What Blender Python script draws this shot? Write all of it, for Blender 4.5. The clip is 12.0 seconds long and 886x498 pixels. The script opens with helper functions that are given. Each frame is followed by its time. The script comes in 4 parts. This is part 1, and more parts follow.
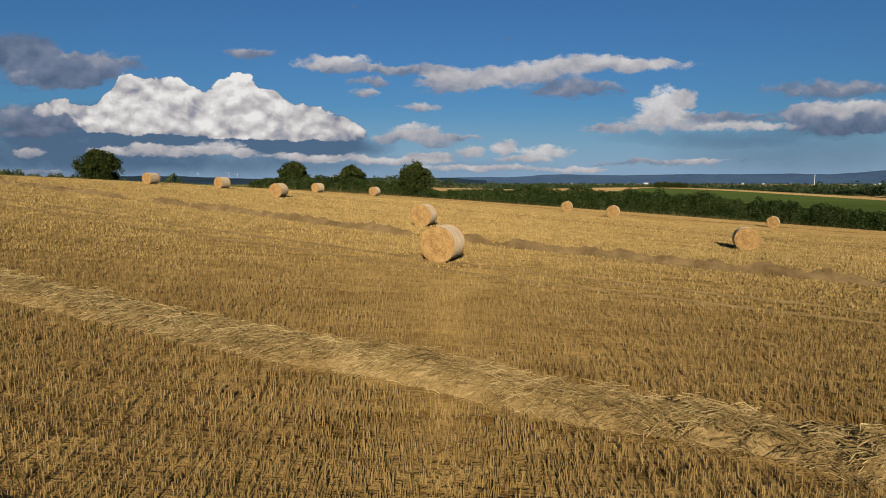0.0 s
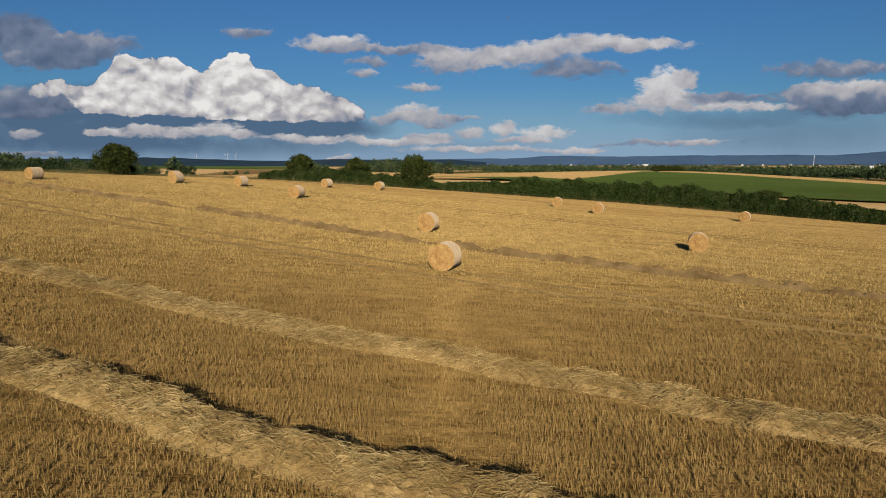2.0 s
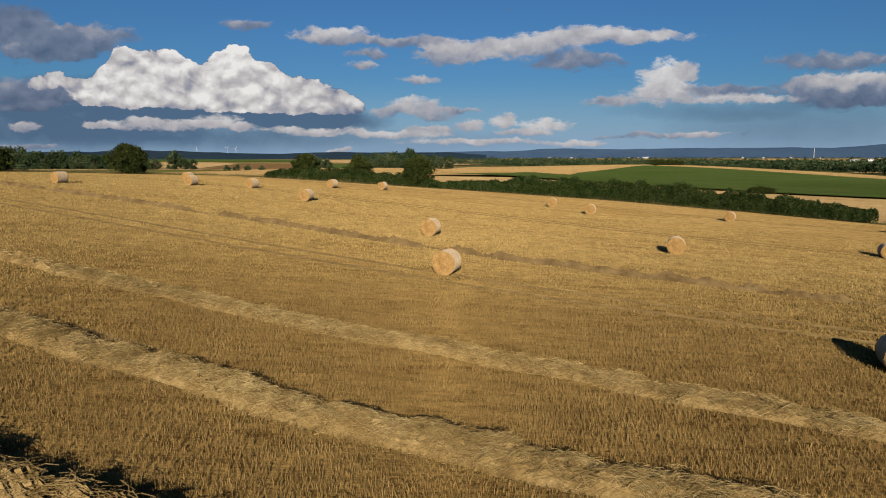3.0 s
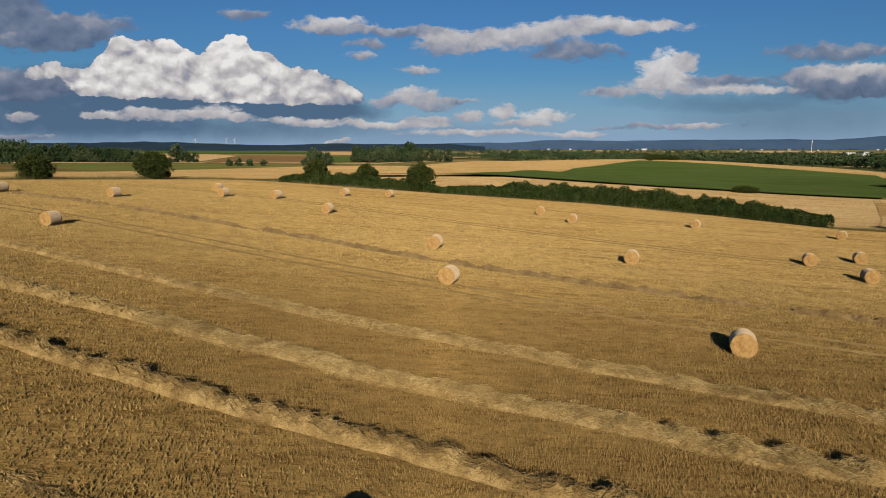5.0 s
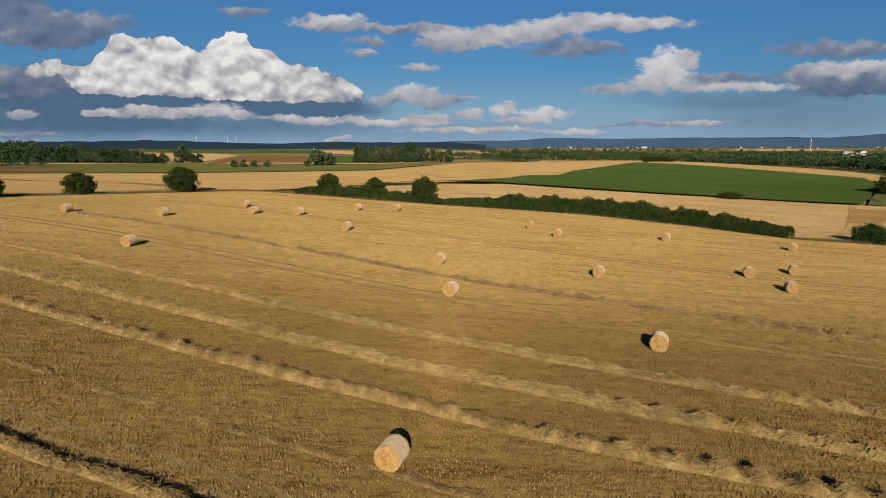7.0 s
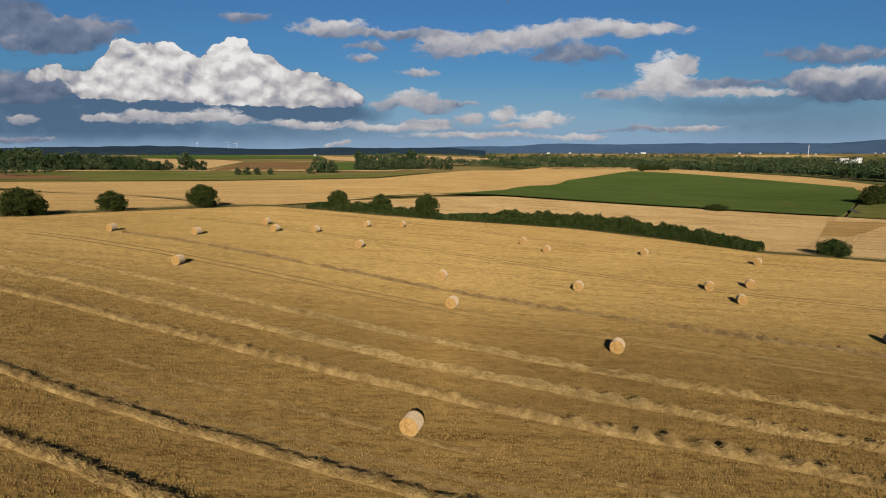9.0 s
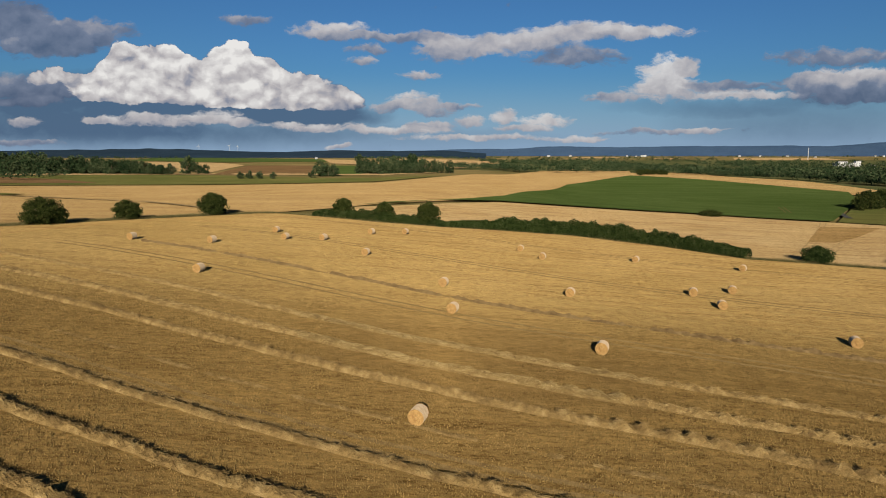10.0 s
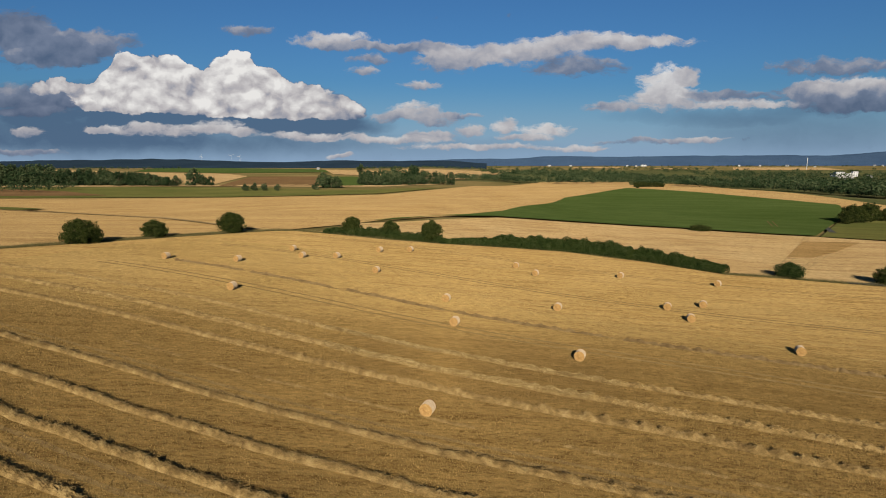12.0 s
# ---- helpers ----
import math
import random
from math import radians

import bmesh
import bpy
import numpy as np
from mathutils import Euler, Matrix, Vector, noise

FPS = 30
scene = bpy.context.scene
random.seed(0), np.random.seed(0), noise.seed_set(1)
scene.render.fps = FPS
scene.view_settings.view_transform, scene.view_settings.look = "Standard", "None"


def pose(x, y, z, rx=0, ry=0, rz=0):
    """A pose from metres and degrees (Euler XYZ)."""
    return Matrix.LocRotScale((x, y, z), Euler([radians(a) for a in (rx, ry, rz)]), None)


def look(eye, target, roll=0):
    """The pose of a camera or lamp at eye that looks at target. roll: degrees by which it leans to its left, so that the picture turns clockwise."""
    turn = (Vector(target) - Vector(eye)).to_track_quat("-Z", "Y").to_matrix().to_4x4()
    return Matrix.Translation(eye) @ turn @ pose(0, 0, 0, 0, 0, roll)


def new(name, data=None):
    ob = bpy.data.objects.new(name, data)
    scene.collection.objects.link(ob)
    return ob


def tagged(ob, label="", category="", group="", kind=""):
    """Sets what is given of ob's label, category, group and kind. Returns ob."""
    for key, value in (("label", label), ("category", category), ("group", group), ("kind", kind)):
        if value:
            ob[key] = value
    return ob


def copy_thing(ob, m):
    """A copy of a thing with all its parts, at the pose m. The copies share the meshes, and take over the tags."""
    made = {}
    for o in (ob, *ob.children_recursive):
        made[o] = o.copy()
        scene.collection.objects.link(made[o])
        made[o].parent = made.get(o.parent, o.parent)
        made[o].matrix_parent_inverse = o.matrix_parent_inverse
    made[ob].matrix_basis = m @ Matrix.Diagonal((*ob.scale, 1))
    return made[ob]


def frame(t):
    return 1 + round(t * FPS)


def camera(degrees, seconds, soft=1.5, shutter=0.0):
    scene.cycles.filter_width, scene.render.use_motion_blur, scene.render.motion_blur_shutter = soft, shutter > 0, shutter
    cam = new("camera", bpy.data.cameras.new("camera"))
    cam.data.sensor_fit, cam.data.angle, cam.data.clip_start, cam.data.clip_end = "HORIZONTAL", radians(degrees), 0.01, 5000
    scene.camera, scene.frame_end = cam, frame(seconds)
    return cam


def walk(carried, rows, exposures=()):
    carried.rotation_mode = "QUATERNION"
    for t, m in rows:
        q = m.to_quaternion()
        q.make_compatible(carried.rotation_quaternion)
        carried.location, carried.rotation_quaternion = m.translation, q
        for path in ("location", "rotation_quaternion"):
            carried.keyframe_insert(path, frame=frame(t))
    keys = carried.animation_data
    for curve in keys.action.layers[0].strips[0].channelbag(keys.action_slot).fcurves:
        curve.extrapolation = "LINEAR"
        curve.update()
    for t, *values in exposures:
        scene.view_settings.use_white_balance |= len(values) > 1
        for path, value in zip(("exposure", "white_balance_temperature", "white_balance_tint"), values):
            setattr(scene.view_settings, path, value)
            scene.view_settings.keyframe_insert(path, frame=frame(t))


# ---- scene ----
cam = camera(71.5, 12.0, soft=1.0)
walk(cam, [
    (0.0, pose(-0.000, -0.000, 3.100, 83.717, -0.029, 0.000)),
    (0.5, pose(-0.028, -1.455, 3.574, 83.261, -0.006, -0.033)),
    (1.0, pose(-0.062, -2.968, 4.080, 82.788, 0.013, -0.035)),
    (1.5, pose(-0.106, -4.611, 4.600, 82.402, 0.030, -0.082)),
    (2.0, pose(-0.139, -6.410, 5.183, 81.995, 0.019, -0.079)),
    (2.5, pose(-0.186, -8.367, 5.817, 81.650, 0.020, -0.063)),
    (3.0, pose(-0.238, -10.401, 6.490, 81.322, 0.043, -0.071)),
    (5.0, pose(-0.551, -21.186, 9.938, 80.498, -0.031, -0.173)),
    (5.5, pose(-0.607, -24.375, 10.986, 80.400, -0.009, -0.131)),
    (6.0, pose(-0.675, -27.618, 12.120, 80.270, 0.016, -0.100)),
    (6.5, pose(-0.771, -30.758, 13.173, 80.203, 0.017, -0.106)),
    (7.0, pose(-0.826, -33.754, 14.149, 80.271, 0.008, -0.119)),
    (9.0, pose(-1.173, -45.207, 17.844, 80.722, -0.032, -0.132)),
    (9.5, pose(-1.233, -48.174, 18.781, 80.856, -0.030, -0.091)),
    (10.0, pose(-1.321, -51.157, 19.717, 80.949, -0.030, -0.077)),
    (10.5, pose(-1.392, -54.173, 20.658, 81.141, -0.023, -0.073)),
    (11.0, pose(-1.447, -57.140, 21.581, 81.332, -0.010, -0.045)),
    (11.5, pose(-1.527, -60.074, 22.498, 81.584, 0.011, -0.019)),
    (12.0, pose(-1.632, -63.000, 23.402, 81.797, 0.023, 0.009)),
])

# ---- world and sun ----
SUN_EL = 20.7
world = bpy.data.worlds.new("sky")
scene.world = world
world.use_nodes = True
wn, wl = world.node_tree.nodes, world.node_tree.links
sky = wn.new("ShaderNodeTexSky")
sky.sky_type = "NISHITA"
sky.sun_disc = False
sky.sun_elevation = radians(SUN_EL)
sky.sun_rotation = radians(180)
wn["Background"].inputs["Strength"].default_value = 0.62

sun = new("sun", bpy.data.lights.new("sun", "SUN"))
sun.data.energy = 5.0
sun.data.angle = radians(0.53)
sun.data.color = (1.0, 0.92, 0.77)
sun.matrix_world = look((0, -100 * math.cos(radians(SUN_EL)), 100 * math.sin(radians(SUN_EL))), (0, 0, 0))
scene.view_settings.exposure = 0.7


# ---- clouds, far off in the sky: places as slopes to the side and up, sizes, brightness ----
CLOUDS = []
CLOUDS += [(-0.484, 0.091, 0.073, 0.079, 0.97), (-0.529, 0.089, 0.055, 0.059, 0.92), (-0.434, 0.091, 0.064, 0.073, 0.95), (-0.336, 0.089, 0.059, 0.086, 1.02), (-0.304, 0.087, 0.064, 0.072, 0.97), (-0.381, 0.087, 0.064, 0.061, 0.94), (-0.262, 0.084, 0.073, 0.059, 0.88), (-0.209, 0.078, 0.077, 0.046, 0.80), (-0.161, 0.071, 0.051, 0.033, 0.66)]
CLOUDS += [(-0.553, 0.087, 0.040, 0.042, 0.80), (-0.577, 0.105, 0.024, 0.024, 0.72), (-0.497, 0.148, 0.033, 0.026, 0.97), (-0.444, 0.143, 0.044, 0.026, 0.95), (-0.337, 0.148, 0.039, 0.029, 1.02), (-0.319, 0.151, 0.031, 0.024, 1.02), (-0.402, 0.127, 0.035, 0.028, 0.92), (-0.282, 0.119, 0.042, 0.028, 0.93), (-0.232, 0.106, 0.050, 0.024, 0.86)]
CLOUDS += [(-0.477, 0.119, 0.077, 0.040, 0.95), (-0.325, 0.119, 0.068, 0.040, 1.00), (-0.637, 0.108, 0.042, 0.020, 0.70), (-0.606, 0.119, 0.024, 0.017, 0.78)]
VEILS = []
VEILS += [(-0.346, 0.068, 0.239, 0.022, 1.40), (-0.202, 0.055, 0.138, 0.020, 1.20), (-0.453, 0.075, 0.138, 0.015, 1.00), (-0.650, 0.089, 0.101, 0.037, 1.00), (-0.554, 0.103, 0.064, 0.028, 0.80), (-0.438, 0.040, 0.386, 0.048, 0.75), (-0.654, 0.040, 0.303, 0.055, 0.70), (-0.149, 0.020, 0.386, 0.024, 0.35), (0.419, 0.068, 0.174, 0.017, 0.40)]
VEILS += [(0.574, 0.044, 0.239, 0.051, 0.50), (0.597, 0.090, 0.129, 0.022, 0.50)]
SOFT = []
SOFT += [(0.353, 0.123, 0.055, 0.036, 0.75), (0.359, 0.095, 0.089, 0.022, 0.60), (0.389, 0.133, 0.025, 0.020, 0.50), (0.266, 0.082, 0.054, 0.012, 0.50), (0.640, 0.090, 0.107, 0.022, 0.20), (-0.553, 0.184, 0.101, 0.023, 0.30), (-0.632, 0.177, 0.105, 0.043, 0.18), (-0.672, 0.209, 0.070, 0.033, 0.12), (-0.598, 0.171, 0.096, 0.030, 0.20)]
SOFT += [(-0.665, 0.163, 0.035, 0.013, 0.55), (-0.307, 0.203, 0.052, 0.010, 0.40), (-0.168, 0.187, 0.081, 0.015, 0.62), (-0.133, 0.178, 0.088, 0.009, 0.40), (-0.116, 0.159, 0.046, 0.009, 0.40), (-0.125, 0.140, 0.032, 0.009, 0.50), (-0.037, 0.118, 0.046, 0.008, 0.50), (0.007, 0.154, 0.065, 0.022, 0.45), (0.069, 0.165, 0.114, 0.021, 0.58)]
SOFT += [(0.156, 0.174, 0.101, 0.019, 0.55), (0.235, 0.186, 0.098, 0.019, 0.60), (0.305, 0.184, 0.114, 0.011, 0.62), (0.210, 0.145, 0.095, 0.019, 0.28), (-0.045, 0.175, 0.066, 0.011, 0.40), (0.452, 0.102, 0.080, 0.010, 0.30), (0.489, 0.089, 0.096, 0.009, 0.65), (0.617, 0.145, 0.128, 0.018, 0.30), (0.665, 0.112, 0.089, 0.013, 0.55)]
SOFT += [(0.585, 0.107, 0.089, 0.017, 0.28), (0.680, 0.096, 0.089, 0.021, 0.15), (-0.464, 0.048, 0.115, 0.012, 0.60), (-0.360, 0.054, 0.057, 0.014, 0.64), (-0.320, 0.047, 0.037, 0.007, 0.60), (-0.550, 0.049, 0.029, 0.007, 0.55), (-0.207, 0.039, 0.106, 0.008, 0.60), (-0.076, 0.033, 0.115, 0.008, 0.62), (0.060, 0.022, 0.142, 0.007, 0.60)]
SOFT += [(0.218, 0.020, 0.055, 0.007, 0.62), (-0.663, 0.046, 0.039, 0.008, 0.50), (-0.163, 0.007, 0.026, 0.006, 0.60), (-0.675, 0.013, 0.083, 0.007, 0.30), (0.331, 0.029, 0.119, 0.006, 0.42), (0.417, 0.033, 0.055, 0.005, 0.50), (0.032, 0.070, 0.037, 0.006, 0.45), (-0.663, 0.091, 0.083, 0.024, 0.20), (-0.559, 0.101, 0.053, 0.022, 0.26)]
SOFT += [(-0.604, 0.096, 0.046, 0.020, 0.18), (-0.684, 0.106, 0.046, 0.020, 0.24), (-0.651, 0.075, 0.083, 0.009, 0.16), (-0.044, 0.078, 0.050, 0.018, 0.60), (-0.011, 0.062, 0.042, 0.013, 0.45), (-0.085, 0.068, 0.042, 0.011, 0.45), (-0.013, 0.041, 0.048, 0.009, 0.50), (0.046, 0.048, 0.033, 0.011, 0.56), (0.098, 0.054, 0.022, 0.015, 0.66)]
SOFT += [(0.163, 0.048, 0.057, 0.013, 0.70), (0.127, 0.036, 0.055, 0.007, 0.50), (0.648, 0.118, 0.106, 0.015, 0.62), (0.609, 0.111, 0.064, 0.009, 0.55)]


def sky_nodes():
    n, l = wn, wl

    def vmath(op, a, b=None, c=None):
        k = n.new("ShaderNodeVectorMath")
        k.operation = op
        for s, v in zip(k.inputs, (a, b, c)):
            if v is None:
                continue
            if isinstance(v, tuple):
                s.default_value = v
            else:
                l.new(v, s)
        return k.outputs["Value"] if op == "DOT_PRODUCT" else k.outputs["Vector"]

    def mth(op, a, b=None, c=None, clamp=False):
        k = n.new("ShaderNodeMath")
        k.operation, k.use_clamp = op, clamp
        for s, v in zip(k.inputs, (a, b, c)):
            if v is None:
                continue
            if isinstance(v, (int, float)):
                s.default_value = v
            else:
                l.new(v, s)
        return k.outputs[0]

    def fbm(vec, scale, detail, rough, color=False):
        k = n.new("ShaderNodeTexNoise")
        k.inputs["Scale"].default_value = scale
        k.inputs["Detail"].default_value = detail
        k.inputs["Roughness"].default_value = rough
        l.new(vec, k.inputs["Vector"])
        return k.outputs["Color" if color else "Fac"]

    def smooth(x, lo, hi):
        k = n.new("ShaderNodeMapRange")
        k.interpolation_type = "SMOOTHSTEP"
        k.inputs["From Min"].default_value, k.inputs["From Max"].default_value = lo, hi
        l.new(x, k.inputs["Value"])
        return k.outputs["Result"]

    def blend(a, b, f, mode="MIX"):
        k = n.new("ShaderNodeMix")
        k.data_type, k.blend_type = "RGBA", mode
        for s, v in ((k.inputs["Factor"], f), (k.inputs[6], a), (k.inputs[7], b)):
            if isinstance(v, (int, float)):
                s.default_value = v
            elif isinstance(v, tuple):
                s.default_value = (*v, 1)
            else:
                l.new(v, s)
        return k.outputs[2]

    direction = n.new("ShaderNodeTexCoord").outputs["Generated"]
    sep = n.new("ShaderNodeSeparateXYZ")
    l.new(direction, sep.inputs[0])
    ahead = mth("MAXIMUM", mth("ABSOLUTE", sep.outputs["Y"]), 0.15)
    flat = n.new("ShaderNodeCombineXYZ")
    l.new(mth("DIVIDE", sep.outputs["X"], ahead), flat.inputs[0])
    l.new(mth("DIVIDE", sep.outputs["Z"], ahead), flat.inputs[1])
    p = flat.outputs[0]
    # billows: the outlines are pushed about at three sizes
    warp = vmath("SUBTRACT", fbm(p, 14.0, 1.0, 0.5, True), (0.5, 0.5, 0.5))
    warp2 = vmath("SUBTRACT", fbm(p, 45.0, 6.0, 0.62, True), (0.5, 0.5, 0.5))
    q = vmath("MULTIPLY_ADD", warp, (0.030, 0.018, 0.0), p)
    q = vmath("MULTIPLY_ADD", warp2, (0.022, 0.015, 0.0), q)
    dens, lit = 0.0, 0.0
    for u, v, ru, rv, b in CLOUDS:
        e = vmath("MULTIPLY_ADD", q, (1 / ru, 1 / rv, 0.0), (-u / ru, -v / rv, b))
        round_top = vmath("MAXIMUM", e, vmath("MULTIPLY", e, (-1.0, -3.0 if v < 0.115 else -1.2, 1.0)))
        w = mth("SUBTRACT", 1 + b * b, vmath("DOT_PRODUCT", round_top, round_top), clamp=True)
        s = vmath("DOT_PRODUCT", e, (0.0, 0.24, 0.84))
        lit = mth("MULTIPLY_ADD", w, s, lit)
        dens = mth("ADD", w, dens)
    veil = 0.0
    for u, v, ru, rv, b in VEILS:
        e = vmath("MULTIPLY_ADD", q, (1 / ru, 1 / rv, 0.0), (-u / ru, -v / rv, 0.0))
        veil = mth("MULTIPLY_ADD", mth("SUBTRACT", 1.0, vmath("DOT_PRODUCT", e, e), clamp=True), b, veil)
    soft, soft_lit = 0.0, 0.0
    for u, v, ru, rv, b in SOFT:
        e = vmath("MULTIPLY_ADD", q, (1 / ru, 1 / rv, 0.0), (-u / ru, -v / rv, b))
        w = mth("SUBTRACT", 1 + b * b, vmath("DOT_PRODUCT", e, e), clamp=True)
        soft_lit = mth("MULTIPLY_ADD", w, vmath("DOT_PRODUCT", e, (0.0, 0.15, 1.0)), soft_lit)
        soft = mth("ADD", w, soft)

    def billow(vec, scale):
        k = n.new("ShaderNodeTexVoronoi")
        k.feature = "SMOOTH_F1"
        k.inputs["Scale"].default_value = scale
        k.inputs["Smoothness"].default_value = 0.35
        k.inputs["Detail"].default_value = 2.0
        k.inputs["Roughness"].default_value = 0.45
        l.new(vec, k.inputs["Vector"])
        return mth("SUBTRACT", 1.0, k.outputs["Distance"])

    bil = billow(vmath("MULTIPLY", q, (1.0, 1.15, 1.0)), 24.0)
    bil_up = billow(vmath("MULTIPLY", vmath("ADD", q, (-0.003, 0.010, 0.0)), (1.0, 1.15, 1.0)), 24.0)
    grain = fbm(vmath("MULTIPLY", q, (1.0, 1.6, 1.0)), 26.0, 6.0, 0.62)
    high = vmath("ADD", q, (0.004, 0.012, 0.0))
    grain_up = fbm(vmath("MULTIPLY", high, (1.0, 1.6, 1.0)), 26.0, 3.0, 0.6)
    edge = mth("MULTIPLY_ADD", mth("SUBTRACT", grain, 0.5), 1.15, dens)
    edge = mth("MULTIPLY_ADD", mth("SUBTRACT", bil, 0.6), 0.5, edge)
    cover = smooth(edge, 0.12, 0.36)
    tone = mth("DIVIDE", lit, mth("MAXIMUM", dens, 0.02))
    tone = mth("MULTIPLY_ADD", mth("SUBTRACT", grain, grain_up), 0.6, tone)
    tone = mth("MULTIPLY_ADD", mth("SUBTRACT", grain, 0.5), 0.12, tone)
    tone = mth("MULTIPLY_ADD", mth("SUBTRACT", bil, bil_up), 0.55, tone)
    tone = mth("MULTIPLY_ADD", mth("SUBTRACT", bil, 0.5), 0.28, tone)
    streak = fbm(vmath("MULTIPLY", q, (1.0, 2.6, 1.0)), 34.0, 7.0, 0.66)
    wisp = mth("MULTIPLY_ADD", mth("SUBTRACT", streak, 0.52), 2.2, mth("MULTIPLY_ADD", mth("SUBTRACT", grain, 0.5), 0.7, soft))
    wisp = mth("MULTIPLY", smooth(mth("MINIMUM", wisp, mth("MULTIPLY", soft, 4.0)), 0.12, 0.85), 0.92)
    soft_tone = mth("DIVIDE", soft_lit, mth("MAXIMUM", soft, 0.02))
    soft_tone = mth("MULTIPLY_ADD", mth("SUBTRACT", grain, 0.5), 0.5, soft_tone)
    soft_tone = mth("MULTIPLY_ADD", mth("SUBTRACT", bil, bil_up), 0.25, soft_tone)
    tone_all = n.new("ShaderNodeMix")
    l.new(cover, tone_all.inputs[0])
    l.new(soft_tone, tone_all.inputs[2])
    l.new(tone, tone_all.inputs[3])
    tone = tone_all.outputs[0]
    cover = mth("MAXIMUM", cover, wisp)
    r = n.new("ShaderNodeValToRGB")
    el = r.color_ramp.elements
    stops = [(0.0, (0.075, 0.11, 0.185)), (0.3, (0.17, 0.205, 0.29)), (0.6, (0.46, 0.44, 0.455)), (0.98, (0.80, 0.785, 0.765))]
    while len(el) < len(stops):
        el.new(0.5)
    for k, (pos, c) in enumerate(stops):
        el[k].position, el[k].color = pos, (*c, 1)
    l.new(tone, r.inputs["Fac"])
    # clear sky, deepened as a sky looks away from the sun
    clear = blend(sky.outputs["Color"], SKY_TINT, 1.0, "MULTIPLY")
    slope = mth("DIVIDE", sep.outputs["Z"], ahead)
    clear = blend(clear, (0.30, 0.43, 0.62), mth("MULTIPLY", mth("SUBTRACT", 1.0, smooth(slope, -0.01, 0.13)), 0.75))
    up = smooth(slope, -0.02, 0.03)
    veil = mth("MULTIPLY", veil, mth("MULTIPLY_ADD", grain, 0.7, 0.62))
    hazy = blend(clear, (0.068, 0.122, 0.21), mth("MULTIPLY", mth("MINIMUM", mth("MULTIPLY", veil, 0.85), 0.93), up, clamp=True))
    out = blend(hazy, r.outputs["Color"], mth("MULTIPLY", cover, smooth(mth("DIVIDE", sep.outputs["Z"], ahead), -0.01, 0.01)))
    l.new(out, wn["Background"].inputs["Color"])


SKY_TINT = (0.0185, 0.0395, 0.066)
sky_nodes()

# ---- materials ----
def material(name, rough=0.9, spec=0.0):
    m = bpy.data.materials.new(name)
    m.use_nodes = True
    n, l = m.node_tree.nodes, m.node_tree.links
    b = n["Principled BSDF"]
    b.inputs["Roughness"].default_value = rough
    b.inputs["Specular IOR Level"].default_value = spec
    b.inputs["Diffuse Roughness"].default_value = 1.0
    return m, n, l, b


def noise_tex(n, l, vec, scale, detail=4, rough=0.55, stretch=None, turn=0.0):
    """A noise value over vec, in object metres, stretched and turned on request."""
    mp = n.new("ShaderNodeMapping")
    mp.inputs["Rotation"].default_value = (0, 0, turn)
    mp.inputs["Scale"].default_value = stretch or (1, 1, 1)
    l.new(vec, mp.inputs["Vector"])
    t = n.new("ShaderNodeTexNoise")
    t.inputs["Scale"].default_value = scale
    t.inputs["Detail"].default_value = detail
    t.inputs["Roughness"].default_value = rough
    l.new(mp.outputs["Vector"], t.inputs["Vector"])
    return t.outputs["Fac"]


def ramp(n, l, fac, stops):
    r = n.new("ShaderNodeValToRGB")
    e = r.color_ramp.elements
    while len(e) < len(stops):
        e.new(0.5)
    for k, (p, c) in enumerate(stops):
        e[k].position, e[k].color = p, (*c, 1)
    l.new(fac, r.inputs["Fac"])
    return r.outputs["Color"]


def mix(n, l, a, b, fac, mode="MIX"):
    x = n.new("ShaderNodeMix")
    x.data_type, x.blend_type = "RGBA", mode
    for sock, v in ((x.inputs["Factor"], fac), (x.inputs[6], a), (x.inputs[7], b)):
        if isinstance(v, (int, float)):
            sock.default_value = v
        elif isinstance(v, tuple):
            sock.default_value = (*v, 1)
        else:
            l.new(v, sock)
    return x.outputs[2]


def bump(n, l, b, height, strength, distance):
    k = n.new("ShaderNodeBump")
    k.inputs["Strength"].default_value = strength
    k.inputs["Distance"].default_value = distance
    l.new(height, k.inputs["Height"])
    l.new(k.outputs["Normal"], b.inputs["Normal"])


def world_pos(n):
    return n.new("ShaderNodeNewGeometry").outputs["Position"]


ROW = radians(-20.0)


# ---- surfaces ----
def north_part(n, l, p):
    """0 in the south of the field, 1 further north, blending between."""
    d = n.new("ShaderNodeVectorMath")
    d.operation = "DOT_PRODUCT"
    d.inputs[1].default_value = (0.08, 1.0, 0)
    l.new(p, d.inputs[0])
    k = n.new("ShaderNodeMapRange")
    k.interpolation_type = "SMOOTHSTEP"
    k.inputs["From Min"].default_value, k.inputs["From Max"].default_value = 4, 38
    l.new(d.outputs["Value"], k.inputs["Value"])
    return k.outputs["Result"]


